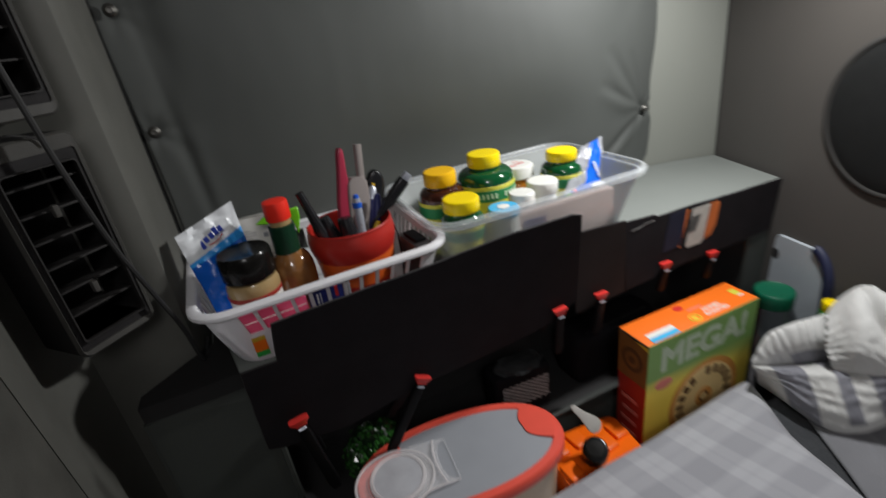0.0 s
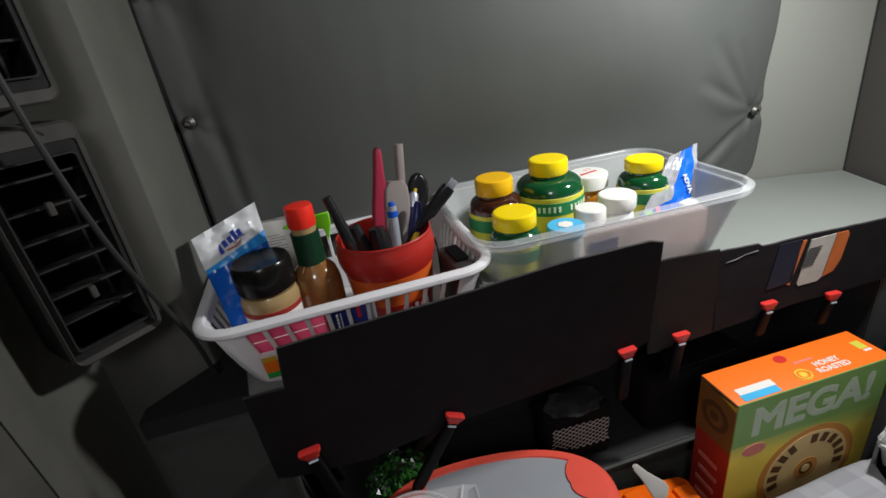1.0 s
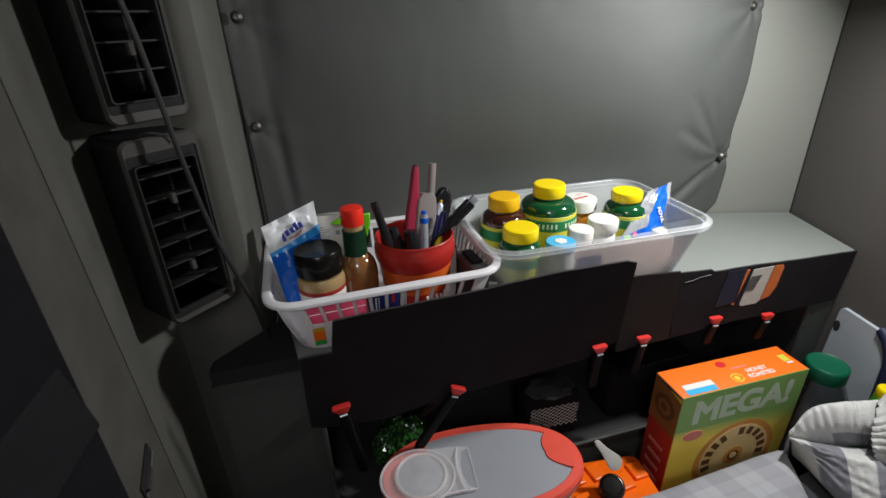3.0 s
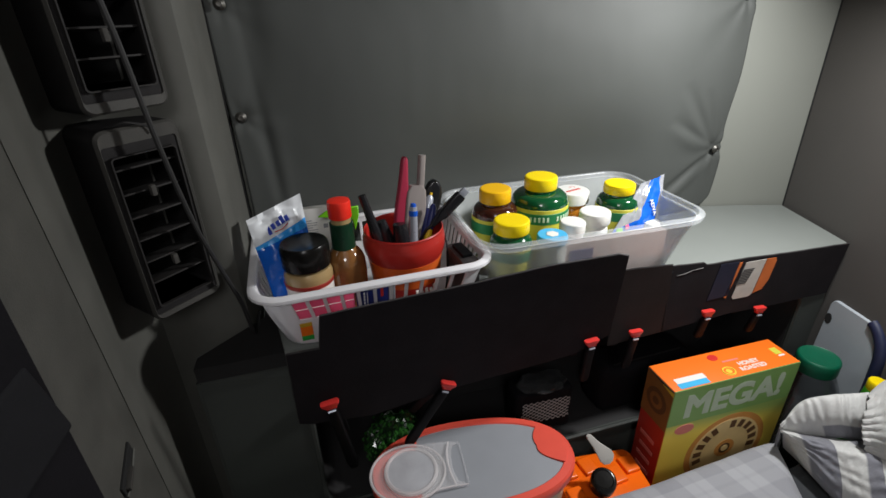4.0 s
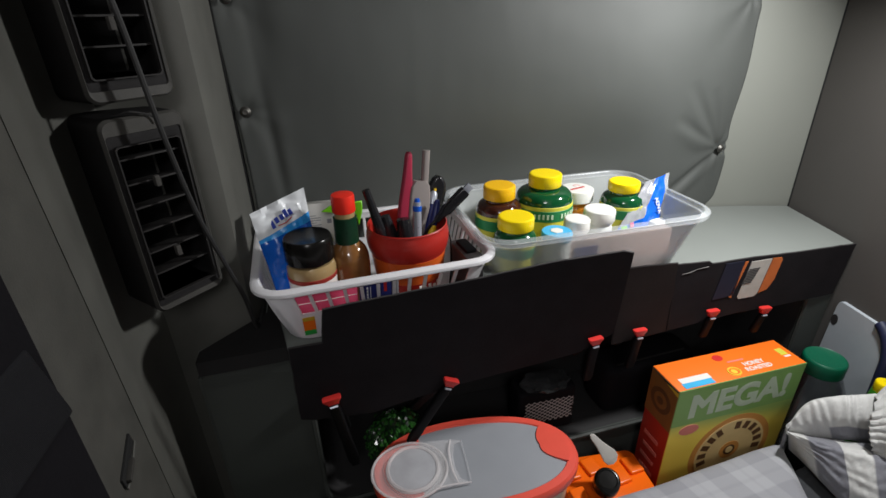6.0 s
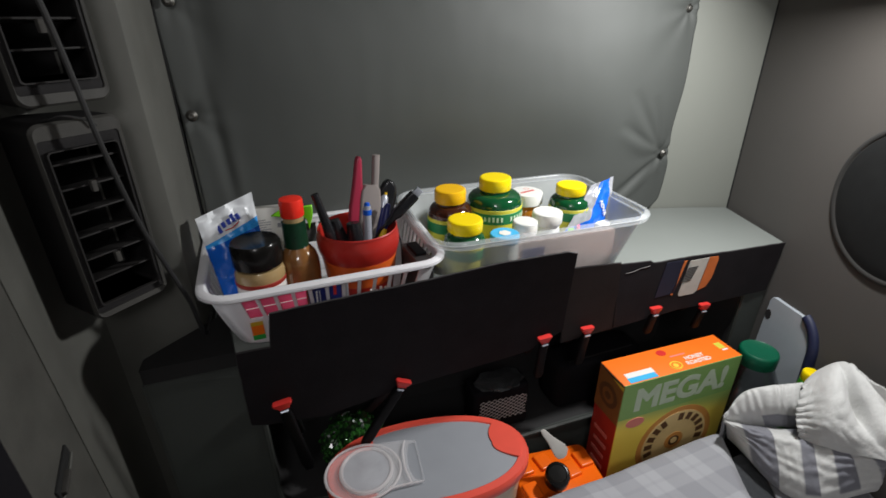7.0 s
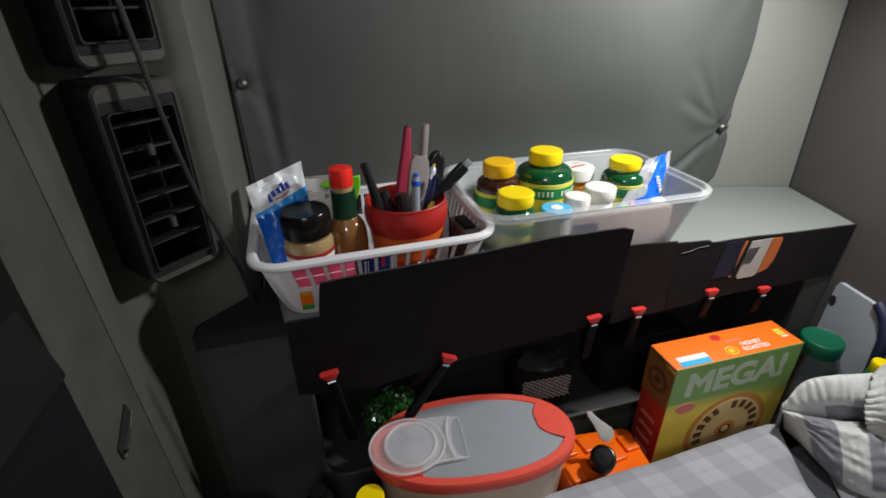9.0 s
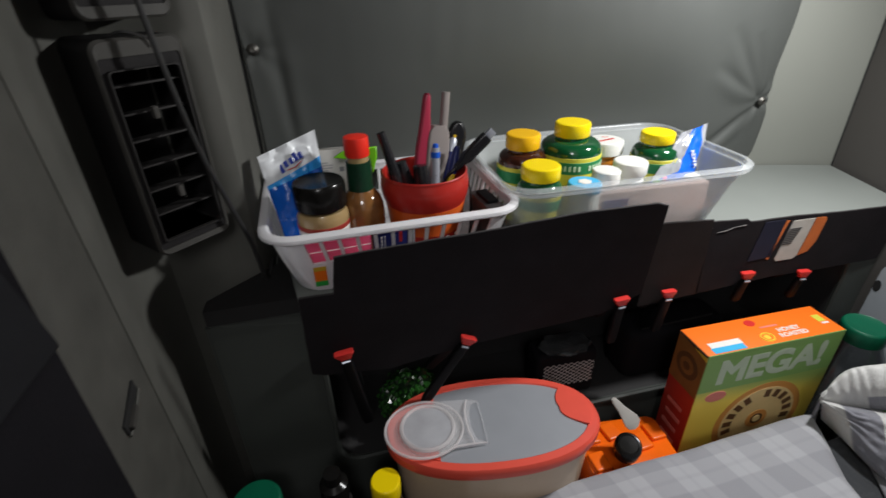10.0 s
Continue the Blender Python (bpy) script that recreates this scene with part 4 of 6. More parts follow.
# hot sauce bottle
sauce = thing("sauce_bottle", pose(0.0415, 0.094, BZ), "small hot sauce bottle with a red cap and green neck band", "bottle")
part("glass", lathe([(0.001, 0), (0.017, 0), (0.0202, 0.003), (0.0212, 0.05), (0.0212, 0.06), (0.0205, 0.0675), (0.0183, 0.0745), (0.0148, 0.0795), (0.0118, 0.0825), (0.0103, 0.086), (0.0098, 0.1105), (0.001, 0.1105)]), M_SAUCE, sauce)
part("neck_band", lathe([(0.0115, 0.0825), (0.0123, 0.083), (0.012, 0.1105), (0.0108, 0.111)]), M_FOIL, sauce, "dark green neck band")
part("collar", lathe([(0.0098, 0.1107), (0.0105, 0.111), (0.0105, 0.1165), (0.001, 0.1165)]), M_CREAM, sauce)
part("cap", lathe([(0.001, 0.116), (0.0111, 0.116), (0.0118, 0.1168), (0.0118, 0.1318), (0.0111, 0.1341), (0.0078, 0.1348), (0.001, 0.1351)], 48, 0.0006, 0.1165, 0.1328), M_REDCAP, sauce, "red ribbed cap")

# paper box with printed bars, behind
pb = thing("paper_sachet", pose(0.017, 0.155, BZ, -6, 2, 3), "pale grey printed paper box standing at the back", "box")
part("body", box(0.044, 0.014, 0.104, 0.001), M_PAPERW, pb)
b = bmesh.new()
for k in range(13):
    box(0.011 + 0.006 * ((k * 7) % 3) / 2, 0.0005, 0.0007, 0, (-0.011 + 0.002 * ((k * 5) % 3), -0.0072, 0.09 - 0.0028 * k), 1, b)
box(0.005, 0.0005, 0.005, 0, (0.009, -0.0072, 0.08), 1, b)
part("printed_bars", b, M_PRINTGREY, pb, "fine grey print shown as bars")
part("navy_tab", box(0.006, 0.0008, 0.009, 0.0002, (0.016, -0.0074, 0.093)), M_NAVY, pb)

lime = thing("lime_bag_clip", pose(0.044, 0.132, 1.083, 0, 0, -6), "lime green plastic clip stuck behind the sauce bottle", "clip")
part("wing", plate([(-0.024, 0.003), (-0.014, 0.009), (0.01, 0.011), (0.021, 0.012), (0.0205, 0.0), (0.015, -0.017), (0.013, -0.004), (-0.012, 0.001)], 0.003, 0.0008), M_LIME, lime)
part("stem", box(0.008, 0.004, 0.09, 0.001, (0.0, 0.003, -0.095)), M_LIME, lime)

# red bucket cup full of pens
cup = thing("pen_bucket", pose(0.108, 0.104, BZ), "red and orange plastic bucket used as a pen cup", "cup")
part("body", lathe([(0.001, 0), (0.032, 0), (0.034, 0.002), (0.0375, 0.03), (0.0402, 0.0555), (0.0412, 0.0595), (0.0432, 0.064), (0.0449, 0.0705), (0.0454, 0.0775), (0.0448, 0.083), (0.0436, 0.0868), (0.0434, 0.0885), (0.0438, 0.0902), (0.0428, 0.0912), (0.0415, 0.0885), (0.042, 0.082), (0.04, 0.066), (0.036, 0.03), (0.0325, 0.004), (0.001, 0.004)], 56), M_CUPRED, cup)
part("print_band", lathe([(0.0378, 0.032), (0.0384, 0.0325), (0.0413, 0.0575), (0.0417, 0.0592), (0.0408, 0.0592)], 56), M_CUPORANGE, cup, "orange printed band")
b = bmesh.new()
for x, h in ((-0.012, 0.009), (-0.006, 0.006), (0.0, 0.008), (0.006, 0.006), (0.011, 0.0095)):
    box(0.0035, 0.0012, h, 0.0003, (x, 0, 0), 1, b)
part("printed_bars", b, M_PAPERW, cup, "white word shown as bars", pose(0.014, -0.0362, 0.022, -6, 0, 20))
hnd = smooth_path([(0.0455, -0.004, 0.074), (0.0448, -0.016, 0.066), (0.042, -0.026, 0.045), (0.036, -0.034, 0.02), (0.030, -0.038, 0.010)], 6)
part("wire_handle", tube(hnd, 0.001, 6), M_CLAMP, cup, "thin wire handle")


def stick(name, a, c, radii, material, label, category, tip=None, tip_mat=None, tip_label=""):
    """A pen-like thing from foot a to head c, with radii along it."""
    a, c = Vector(a), Vector(c)
    n = len(radii)
    t = thing(name, Matrix.Translation(a), label, category, "pens in the bucket")
    d = c - a
    part("barrel", tube([d * (i / (n - 1)) for i in range(n)], list(radii), 12), material, t)
    if tip:
        part("tip", tube([d * s for s, _ in tip], [r for _, r in tip], 12), tip_mat, t, tip_label)
    return t


stick("marker", (0.096, 0.088, 1.0), (0.066, 0.1, 1.117), (0.006, 0.007, 0.0072, 0.007, 0.006, 0.0046, 0.0042), M_PENBLACK, "slim black pen leaning in the bucket", "pen", [(0.9, 0.0043), (1.0, 0.0041)], M_PENBLACK)
stick("marker", (0.1, 0.09, 1.0), (0.0835, 0.098, 1.087), (0.007, 0.007, 0.0075, 0.008, 0.0075, 0.005), M_PENBLACK, "thick black marker in the bucket", "marker")
stick("marker", (0.106, 0.08, 1.0), (0.1015, 0.0925, 1.083), (0.0075, 0.0085, 0.009, 0.009, 0.0088, 0.007), M_PENBLACK, "thick black marker with a rounded end in the bucket", "marker")
b = loft([[(px, py, z) for px, py in rrect(w, 0.008, 0.003, 4)] for z, w in ((0, 0.012), (0.04, 0.013), (0.085, 0.018), (0.1, 0.0165), (0.118, 0.0125), (0.135, 0.0095), (0.147, 0.0082), (0.1525, 0.0068), (0.155, 0.0035))])
t = thing("plastic_scraper", pose(0.099, 0.112, 0.9915, -5, 8.5, 8), "crimson plastic handled tool standing in the bucket", "tool", "pens in the bucket")
part("handle", b, M_PINKRED, t)
t = thing("safety_razor_case", pose(0.1165, 0.116, 0.998, -4, 8, 12), "grey translucent plastic case standing in the bucket", "case", "pens in the bucket")
part("body", loft([[(px, py, z) for px, py in rrect(w, 0.01, 0.003, 4)] for z, w in ((0, 0.018), (0.04, 0.025), (0.075, 0.0275), (0.1, 0.0255), (0.109, 0.023), (0.115, 0.014))]), M_GREYPL, t)
part("stem", loft([[(px + 0.006, py, z) for px, py in rrect(0.0085, 0.007, 0.003, 4)] for z in (0.112, 0.13, 0.146, 0.148)]), M_GREYPL, t)
stick("ballpoint_pen", (0.112, 0.084, 1.0), (0.1195, 0.1, 1.097), (0.004, 0.0044, 0.0046, 0.0046, 0.0046, 0.0046, 0.0042), M_PENSILVER, "silver ballpoint pen with a blue push button", "pen", [(0.9, 0.0048), (0.955, 0.005), (0.96, 0.0032), (1.03, 0.003), (1.04, 0.0018)], M_PENBLUE, "blue push button")
stick("ballpoint_pen", (0.118, 0.09, 1.0), (0.144, 0.112, 1.083), (0.0035, 0.004, 0.0042, 0.0042, 0.0042, 0.0042, 0.004), M_PENYEL, "black and yellow pen in the bucket", "pen", [(0.78, 0.0045), (0.9, 0.0045), (1.06, 0.0038), (1.1, 0.002)], M_NAVY, "navy cap")
stick("ballpoint_pen", (0.12, 0.105, 1.0), (0.146, 0.128, 1.092), (0.004, 0.0042, 0.0042, 0.0042, 0.004), M_NAVY, "dark blue pen in the bucket", "pen", [(0.9, 0.0046), (1.02, 0.0042), (1.05, 0.002)], M_PENSILVER, "metal tip")
t = thing("hex_key_ring", pose(0.1435, 0.132, 1.0, -4, 6, 0), "black rounded tool handle in the bucket", "tool", "pens in the bucket")
part("handle", loft([[(px, py, z) for px, py in rrect(w, 0.011, 0.005, 4)] for z, w in ((0, 0.01), (0.07, 0.011), (0.084, 0.0185), (0.095, 0.022), (0.103, 0.019), (0.109, 0.0125), (0.111, 0.006))]), M_PENBLACK, t)
part("gold_band", tube([(-0.004, -0.0062, 0.098), (-0.006, -0.0066, 0.088), (-0.009, -0.006, 0.075)], 0.0016, 8), M_PENYEL, t, "yellow stripe")
usb = thing("usb_stick_cable", pose(0.141, 0.103, 1.0715, 0, 47, -4), "black plug end of a charging cable over the rim", "plug", "pens in the bucket")
part("grip", loft([[(px, py, z) for px, py in rrect(w, 0.009, 0.0028, 4)] for z, w in ((0, 0.006), (0.012, 0.0085), (0.016, 0.0125), (0.043, 0.0125), (0.046, 0.011))]), M_PENBLACK, usb)
part("plug", box(0.0085, 0.004, 0.0085, 0.0008, (0, 0, 0.0455)), M_PENSILVER, usb, "metal plug")
part("lead", tube(smooth_path([(0, 0, 0.002), (0, 0, -0.012), (0.008, 0.002, -0.03), (0.02, 0.002, -0.036)], 5), 0.0018, 8), M_PENBLACK, usb)

# packets seen through the slots
pink = thing("pink_packet", pose(0.011, 0.0602, BZ + 0.001, 13.5, 0, 0), "hot pink wrapped packet behind the basket slots", "packet")
part("body", loft([[(px, py, z) for px, py in rrect(w, 0.0026, 0.0011, 3)] for z, w in ((0.0, 0.05), (0.002, 0.06), (0.03, 0.062), (0.053, 0.062), (0.055, 0.058))]), M_PINK, pink)
part("fold", tube([(-0.03, -0.0014, 0.044), (0.0, -0.0015, 0.0445), (0.03, -0.0014, 0.0455)], 0.0004, 5), M_PAPERW, pink, "pale fold line")
nb = thing("navy_box", pose(0.06, 0.0608, BZ + 0.001, 13.5, 0, 0), "small navy and white printed box behind the slots", "box")
part("body", box(0.033, 0.004, 0.056, 0.001), M_NAVY, nb)
part("grey_end", box(0.007, 0.0042, 0.056, 0.0008, (0.02, 0, 0)), M_PRINTGREY, nb, "grey end of the box")
b = bmesh.new()
for k in range(5):
    box(0.0016, 0.0006, 0.003, 0, (-0.0085, -0.0021, 0.032 + 0.0042 * k), 1, b)
box(0.0007, 0.0006, 0.02, 0, (-0.0055, -0.0021, 0.032), 1, b)
part("printed_bars", b, M_PAPERW, nb)
part("red_mark", box(0.003, 0.0008, 0.012, 0, (0.0095, -0.0023, 0.043)), M_RED, nb)
db = thing("dark_case", pose(0.166, 0.075, BZ + 0.001, 0, 0, 4), "dark grey glossy case at the end of the basket", "case")
part("body", box(0.02, 0.05, 0.062, 0.003), M_DARKBOX, db)
part("clip", box(0.012, 0.03, 0.004, 0.001, (0, 0, 0.062)), M_CLAMP, db)

# ---- clear bin ----
BM = pose(0.3225, 0.1255, 0.98, 0, 0, -2.5)
binn = thing("clear_bin", BM, "frosted clear plastic bin full of medicine bottles", "bin")
LW, LD, LH = 0.278, 0.182, 0.085


def cring(z, k=0.0, r=0.03, n=7):
    ins = 0.02 * (1 - z / LH)
    return [(x, y, z) for x, y in rrect(LW - 2 * ins - 2 * k, LD - 2 * ins - 2 * k, max(0.01, r - k), n)]


part("body", loft([cring(0.0, 0.006), cring(0.0015, 0.001), cring(0.004), cring(0.06), cring(0.064, -0.001), cring(0.079, -0.0015), cring(0.079, 0.0006), cring(0.064, 0.0012), cring(0.06, 0.0016), cring(0.005, 0.0016), cring(0.0022, 0.006)]), M_CLEARPL, binn)
part("rim", loft([cring(0.0775, -0.0015), cring(0.0765, -0.007), cring(0.0785, -0.0085), cring(0.083, -0.0075), cring(0.085, -0.004), cring(0.085, 0.0), cring(0.0835, 0.0012), cring(0.0775, 0.0008), cring(0.0775, -0.0015)], False, False), M_CLEARRIM, binn, "rolled clear rim")
IZ = 0.9835


def cap_profile(r, z0, z1):
    return [(0.001, z0), (r * 0.97, z0), (r, z0 + 0.0008), (r, z1 - 0.0028), (r * 0.965, z1 - 0.0009), (r * 0.9, z1), (r * 0.86, z1), (r * 0.8, z1), (0.001, z1)]


def pill_bottle(x, y, top, cap_r, cap_h, body_r, body_mat, cap_mat, label, lab=True, tilt=0.0, words=False):
    h = top - IZ
    t = thing("vitamin_bottle", pose(x, y, IZ, tilt, 0, 0), label, "bottle", "bottles in the clear bin")
    sh = h - cap_h
    neck = cap_r * 0.9
    part("body", lathe([(0.001, 0), (body_r * 0.93, 0), (body_r, 0.003), (body_r, sh * 0.81), (body_r * 0.985, sh * 0.855), (body_r * 0.93, sh * 0.905), (body_r * 0.83, sh * 0.94), (max(neck, body_r * 0.7), sh * 0.96), (neck, sh * 0.97), (neck, sh + 0.002), (0.001, sh + 0.002)], 48), body_mat, t)
    part("cap", lathe(cap_profile(cap_r, sh, h), 72, 0.0004, sh, h - 0.0026), cap_mat, t, "ribbed screw cap")
    if lab:
        part("label", lathe([(body_r, 0.008), (body_r + 0.0004, 0.0082), (body_r + 0.0004, sh * 0.805), (body_r, sh * 0.81)], 48), M_LABELY, t, "yellow and green paper label")
        part("label_band", lathe([(body_r + 0.0003, sh * 0.61), (body_r + 0.0008, sh * 0.615), (body_r + 0.0008, sh * 0.755), (body_r + 0.0003, sh * 0.76)], 48), M_LABELG, t, "green label band")
        if words:
            bb = bmesh.new()
            for k in range(12):
                a = radians(-142 + 8.2 * k + (12 if k > 5 else 0))
                m = Matrix.Translation(((body_r + 0.0011) * math.cos(a), (body_r + 0.0011) * math.sin(a), sh * 0.655)) @ Matrix.Rotation(a + math.pi / 2, 4, "Z")
                q = box(0.0026, 0.0006, 0.006, 0, (0, 0, 0), 1)
                bmesh.ops.transform(q, matrix=m, verts=q.verts)
                joined(q, bb)
            part("printed_bars", bb, M_PALEINK, t, "pale brand word shown as bars")
    return t


pill_bottle(0.234, 0.143, 1.0895, 0.0197, 0.0165, 0.0285, M_BROWNBOT, M_ORANGECAP, "brown vitamin bottle with an amber-yellow flip cap")
pill_bottle(0.300, 0.150, 1.095, 0.0208, 0.016, 0.0365, M_GREENBOT, M_YELLOW, "large green vitamin bottle with a yellow cap", words=True)
pill_bottle(0.2275, 0.081, 1.0735, 0.0205, 0.0145, 0.0245, M_GREENBOT, M_YELLOW, "green vitamin bottle with a yellow cap near the bin's front")
pill_bottle(0.405, 0.13, 1.0785, 0.02, 0.0125, 0.0275, M_GREENBOT, M_YELLOW, "small green vitamin bottle with a yellow cap")
t = pill_bottle(0.357, 0.164, 1.064, 0.0225, 0.0165, 0.0195, M_AMBER, M_WHITECAP, "amber prescription bottle with a white child-proof cap", lab=False)
b = bmesh.new()
for k in range(5):
    box(0.0036, 0.004, 0.0005, 0, (-0.0105 + 0.0048 * k, -0.005 + 0.001 * k, 0), 1, b)
part("red_print", b, M_RED, t, "red lettering shown as bars", pose(0, 0, 1.064 - IZ - 0.0002))
part("ring_print", tube([(0.004 + 0.004 * math.cos(a), 0.008 + 0.003 * math.sin(a), 0) for a in np.linspace(0, 2 * math.pi, 14)[:-1]], 0.0005, 5, True), M_RED, t, "", pose(0, 0, 1.064 - IZ - 0.0002))
pill_bottle(0.355, 0.106, 1.0555, 0.0195, 0.015, 0.0175, M_WHITECAP, M_WHITECAP, "white pill bottle with a plain white cap", lab=False)
pill_bottle(0.311, 0.087, 1.056, 0.0155, 0.015, 0.0145, M_WHITECAP, M_WHITECAP, "small white pill bottle", lab=False)
pill_bottle(0.438, 0.1, 1.031, 0.0125, 0.012, 0.012, M_WHITECAP, M_WHITECAP, "small white round pill tub", lab=False)
t = thing("balm_tin", pose(0.272, 0.066, IZ), "cyan topped round tub with a white centre", "tub")
part("body", lathe([(0.001, 0), (0.0155, 0), (0.0165, 0.002), (0.0165, 0.062), (0.001, 0.062)]), M_WHITECAP, t)
part("lid", lathe([(0.001, 0.062), (0.0172, 0.062), (0.0175, 0.063), (0.0175, 0.069), (0.0165, 0.0705), (0.001, 0.0707)]), M_CYAN, t, "cyan lid")
part("lid_centre", lathe([(0.0001, 0.0706), (0.0075, 0.0706), (0.0075, 0.0712), (0.0001, 0.0713)], 6), M_PAPERW, t, "white printed centre")

# blue sachet with clear ends, leaning
adv, spot, _ = pouch("medicine_sachet", [(0.346, 0.082, 0.995), (0.45, 0.098, 0.995), (0.47, 0.126, 1.083), (0.428, 0.118, 1.077)], "blue medicine sachet with clear crinkled film leaning in the bin", "sachet",
                    [("clear_film", M_CLEARFILM, "clear crinkled film", 0, 0.42, 0.42, 0.55, 1, 1), ("film", M_POUCHB, "", 0, 0.42, 0, 0, 0.42, 0.55), ("blue_strip", M_POUCHB2, "bright blue strip", 0.42, 0.86, 0, 0, 1, 0.99), ("clear_edge", M_CLEARFILM, "clear film edge", 0.86, 1, 0, 0, 1, 1)], 0.006, 1.5)
text_mesh("ADVA", 0.0085, M_PAPERW, adv, spot(0.67, 0.6, 0, 0.0014) @ pose(0, 0, 0, 90, 0, 0) @ pose(0, 0, 0, 0, 0, -76), "lettering", 0.006, 0.0002)
b = bmesh.new()
box(0.009, 0.0006, 0.006, 0.0003, (0, 0, 0), 1, b)
part("lime_print", b, M_LIME, adv, "lime printed patch", spot(0.1, 0.36, 0, 0.001))
b = bmesh.new()
box(0.006, 0.0006, 0.006, 0.0003, (0, 0, 0), 1, b)
part("pink_print", b, M_PINK, adv, "pink printed patch", spot(0.24, 0.38, 0, 0.001))

# flat boxes lying against the bin's front wall
mb = thing("medicine_box", pose(0.345, 0.065, IZ, 0, 0, -2.5), "white and pink medicine carton lying in the bin", "box")
part("body", box(0.15, 0.014, 0.056, 0.001, (0.004, 0, 0)), mat("pale_pink_carton", (0.64, 0.52, 0.49), 0.5, vary=0.12, scale=30), mb)
part("navy_print", box(0.03, 0.0008, 0.022, 0, (-0.036, -0.0076, 0.026)), M_PURPLEPRINT, mb, "dull purple print")


# ---- lower row: on the bunk base, z = 0.55 ----
ZF = 0.55
# oval storage tub with a coral rim
tub = thing("oval_tub", pose(0.151, -0.002, ZF, 0, 0, -9), "cloudy plastic oval food tub with a coral red rimmed lid", "food container")
OA, OB = 0.12, 0.063


def oval(a, c, z, n=56, e=2.25, x=0.0, y=0.0):
    pts = []
    for i in range(n):
        t = 2 * math.pi * i / n
        co, si = math.cos(t), math.sin(t)
        pts.append((x + a * math.copysign(abs(co) ** (2 / e), co), y + c * math.copysign(abs(si) ** (2 / e), si), z))
    return pts


LZ = 0.81 - ZF
part("body", loft([oval(OA - 0.03, OB - 0.016, 0.0), oval(OA - 0.024, OB - 0.011, 0.006), oval(OA - 0.012, OB - 0.007, LZ * 0.6), oval(OA - 0.006, OB - 0.004, LZ - 0.014)]), M_TUBBODY, tub)
part("rim", loft([oval(OA - 0.002, OB - 0.001, LZ - 0.016), oval(OA + 0.001, OB + 0.001, LZ - 0.013), oval(OA + 0.001, OB + 0.001, LZ - 0.003), oval(OA - 0.002, OB - 0.001, LZ), oval(OA - 0.011, OB - 0.009, LZ + 0.0003), oval(OA - 0.0125, OB - 0.0105, LZ - 0.002)], True, False), M_TUBRED, tub, "coral red rim")
part("lid_panel", loft([oval(OA - 0.0122, OB - 0.0102, LZ - 0.006), oval(OA - 0.0122, OB - 0.0102, LZ - 0.0012), oval(OA - 0.03, OB - 0.022, LZ - 0.0002), oval(OA - 0.08, OB - 0.045, LZ + 0.0004)]), M_TUBLID, tub, "cloudy grey lid panel")


def crescent(z0, z1, n=16):
    """The thumb tab: between a shallow inner curve and the lid's end."""
    b = bmesh.new()
    rows = []
    for k in range(n + 1):
        q = -1 + 2 * k / n
        a = 0.15 + 0.53 * q
        o = (0.1125 * math.cos(a), 0.056 * math.sin(a))
        e0, e1 = (0.1125 * math.cos(0.38), -0.056 * math.sin(0.38)), (0.1125 * math.cos(0.68), 0.056 * math.sin(0.68))
        s = (q + 1) / 2
        i = (e0[0] + (e1[0] - e0[0]) * s - 0.017 * (1 - q * q) - 0.005 * math.sin(math.pi * (q + 1)) * (q < 0), e0[1] + (e1[1] - e0[1]) * s)
        rows.append([b.verts.new((*i, z0)), b.verts.new((*o, z0)), b.verts.new((*o, z1)), b.verts.new((*i, z1))])
    for lo, hi in zip(rows, rows[1:]):
        for c in range(4):
            b.faces.new((lo[c], lo[(c + 1) % 4], hi[(c + 1) % 4], hi[c]))
    return b


part("thumb_tab", crescent(LZ - 0.003, LZ + 0.0016), M_TUBRED, tub, "coral red thumb tab")
# clear pouring flap with a round cap
end = [(x, y) for x, y, z in oval(OA - 0.0118, OB - 0.0098, 0.0, 96) if x < -0.0635]
end.sort(key=lambda p: p[1])
part("spout_base", loft([[(x, y, LZ + z) for x, y in end] for z in (-0.003, 0.0012)]), M_TUBRED, tub, "coral red base under the flap")
FX, FYY = -0.0762, -0.006
circ = [(FX - 0.002 + 0.0425 * math.cos(2 * math.pi * i / 48), FYY + 0.0375 * math.sin(2 * math.pi * i / 48)) for i in range(48)]
flap = part("pouring_flap", loft([[(FX + (x - FX) * k, FYY + (y - FYY) * k, LZ + z) for x, y in circ] for z, k in ((0.0022, 1.0), (0.0046, 1.0), (0.0056, 0.97), (0.0056, 0.8))]), M_FLAP, tub, "clear pouring flap")
part("flap_edge", tube([(x, y, LZ + 0.0046) for x, y in circ], 0.0015, 8, True), M_FLAPEDGE, flap, "milky edge of the flap")
part("flap_ring", tube([(FX + 0.0017 + 0.0284 * math.cos(a), FYY + 0.0292 * math.sin(a), LZ + 0.0060) for a in np.linspace(0, 2 * math.pi, 49)[:-1]], 0.0026, 8, True), M_FLAPEDGE, flap, "raised milky ring")
part("flap_disc", lathe([(0.0001, LZ + 0.0054), (0.0268, LZ + 0.0054), (0.0268, LZ + 0.0066), (0.024, LZ + 0.007), (0.0001, LZ + 0.0066)], 48), M_FLAPCAP, flap, "cloudy grey round cap", pose(FX + 0.0017, FYY, 0))
wing = [(-0.066, -0.0405), (-0.045, -0.034), (-0.028, -0.0335), (-0.0115, -0.0325), (-0.0225, -0.026), (-0.0265, -0.012), (-0.0265, 0.008), (-0.0225, 0.022), (-0.013, 0.0265), (-0.028, 0.0295), (-0.05, 0.031), (-0.066, 0.03)]
part("hinge_wing", loft([[(x, y, LZ + z) for x, y in wing] for z in (0.0018, 0.0042)]), M_FLAP, flap, "clear hinge piece")
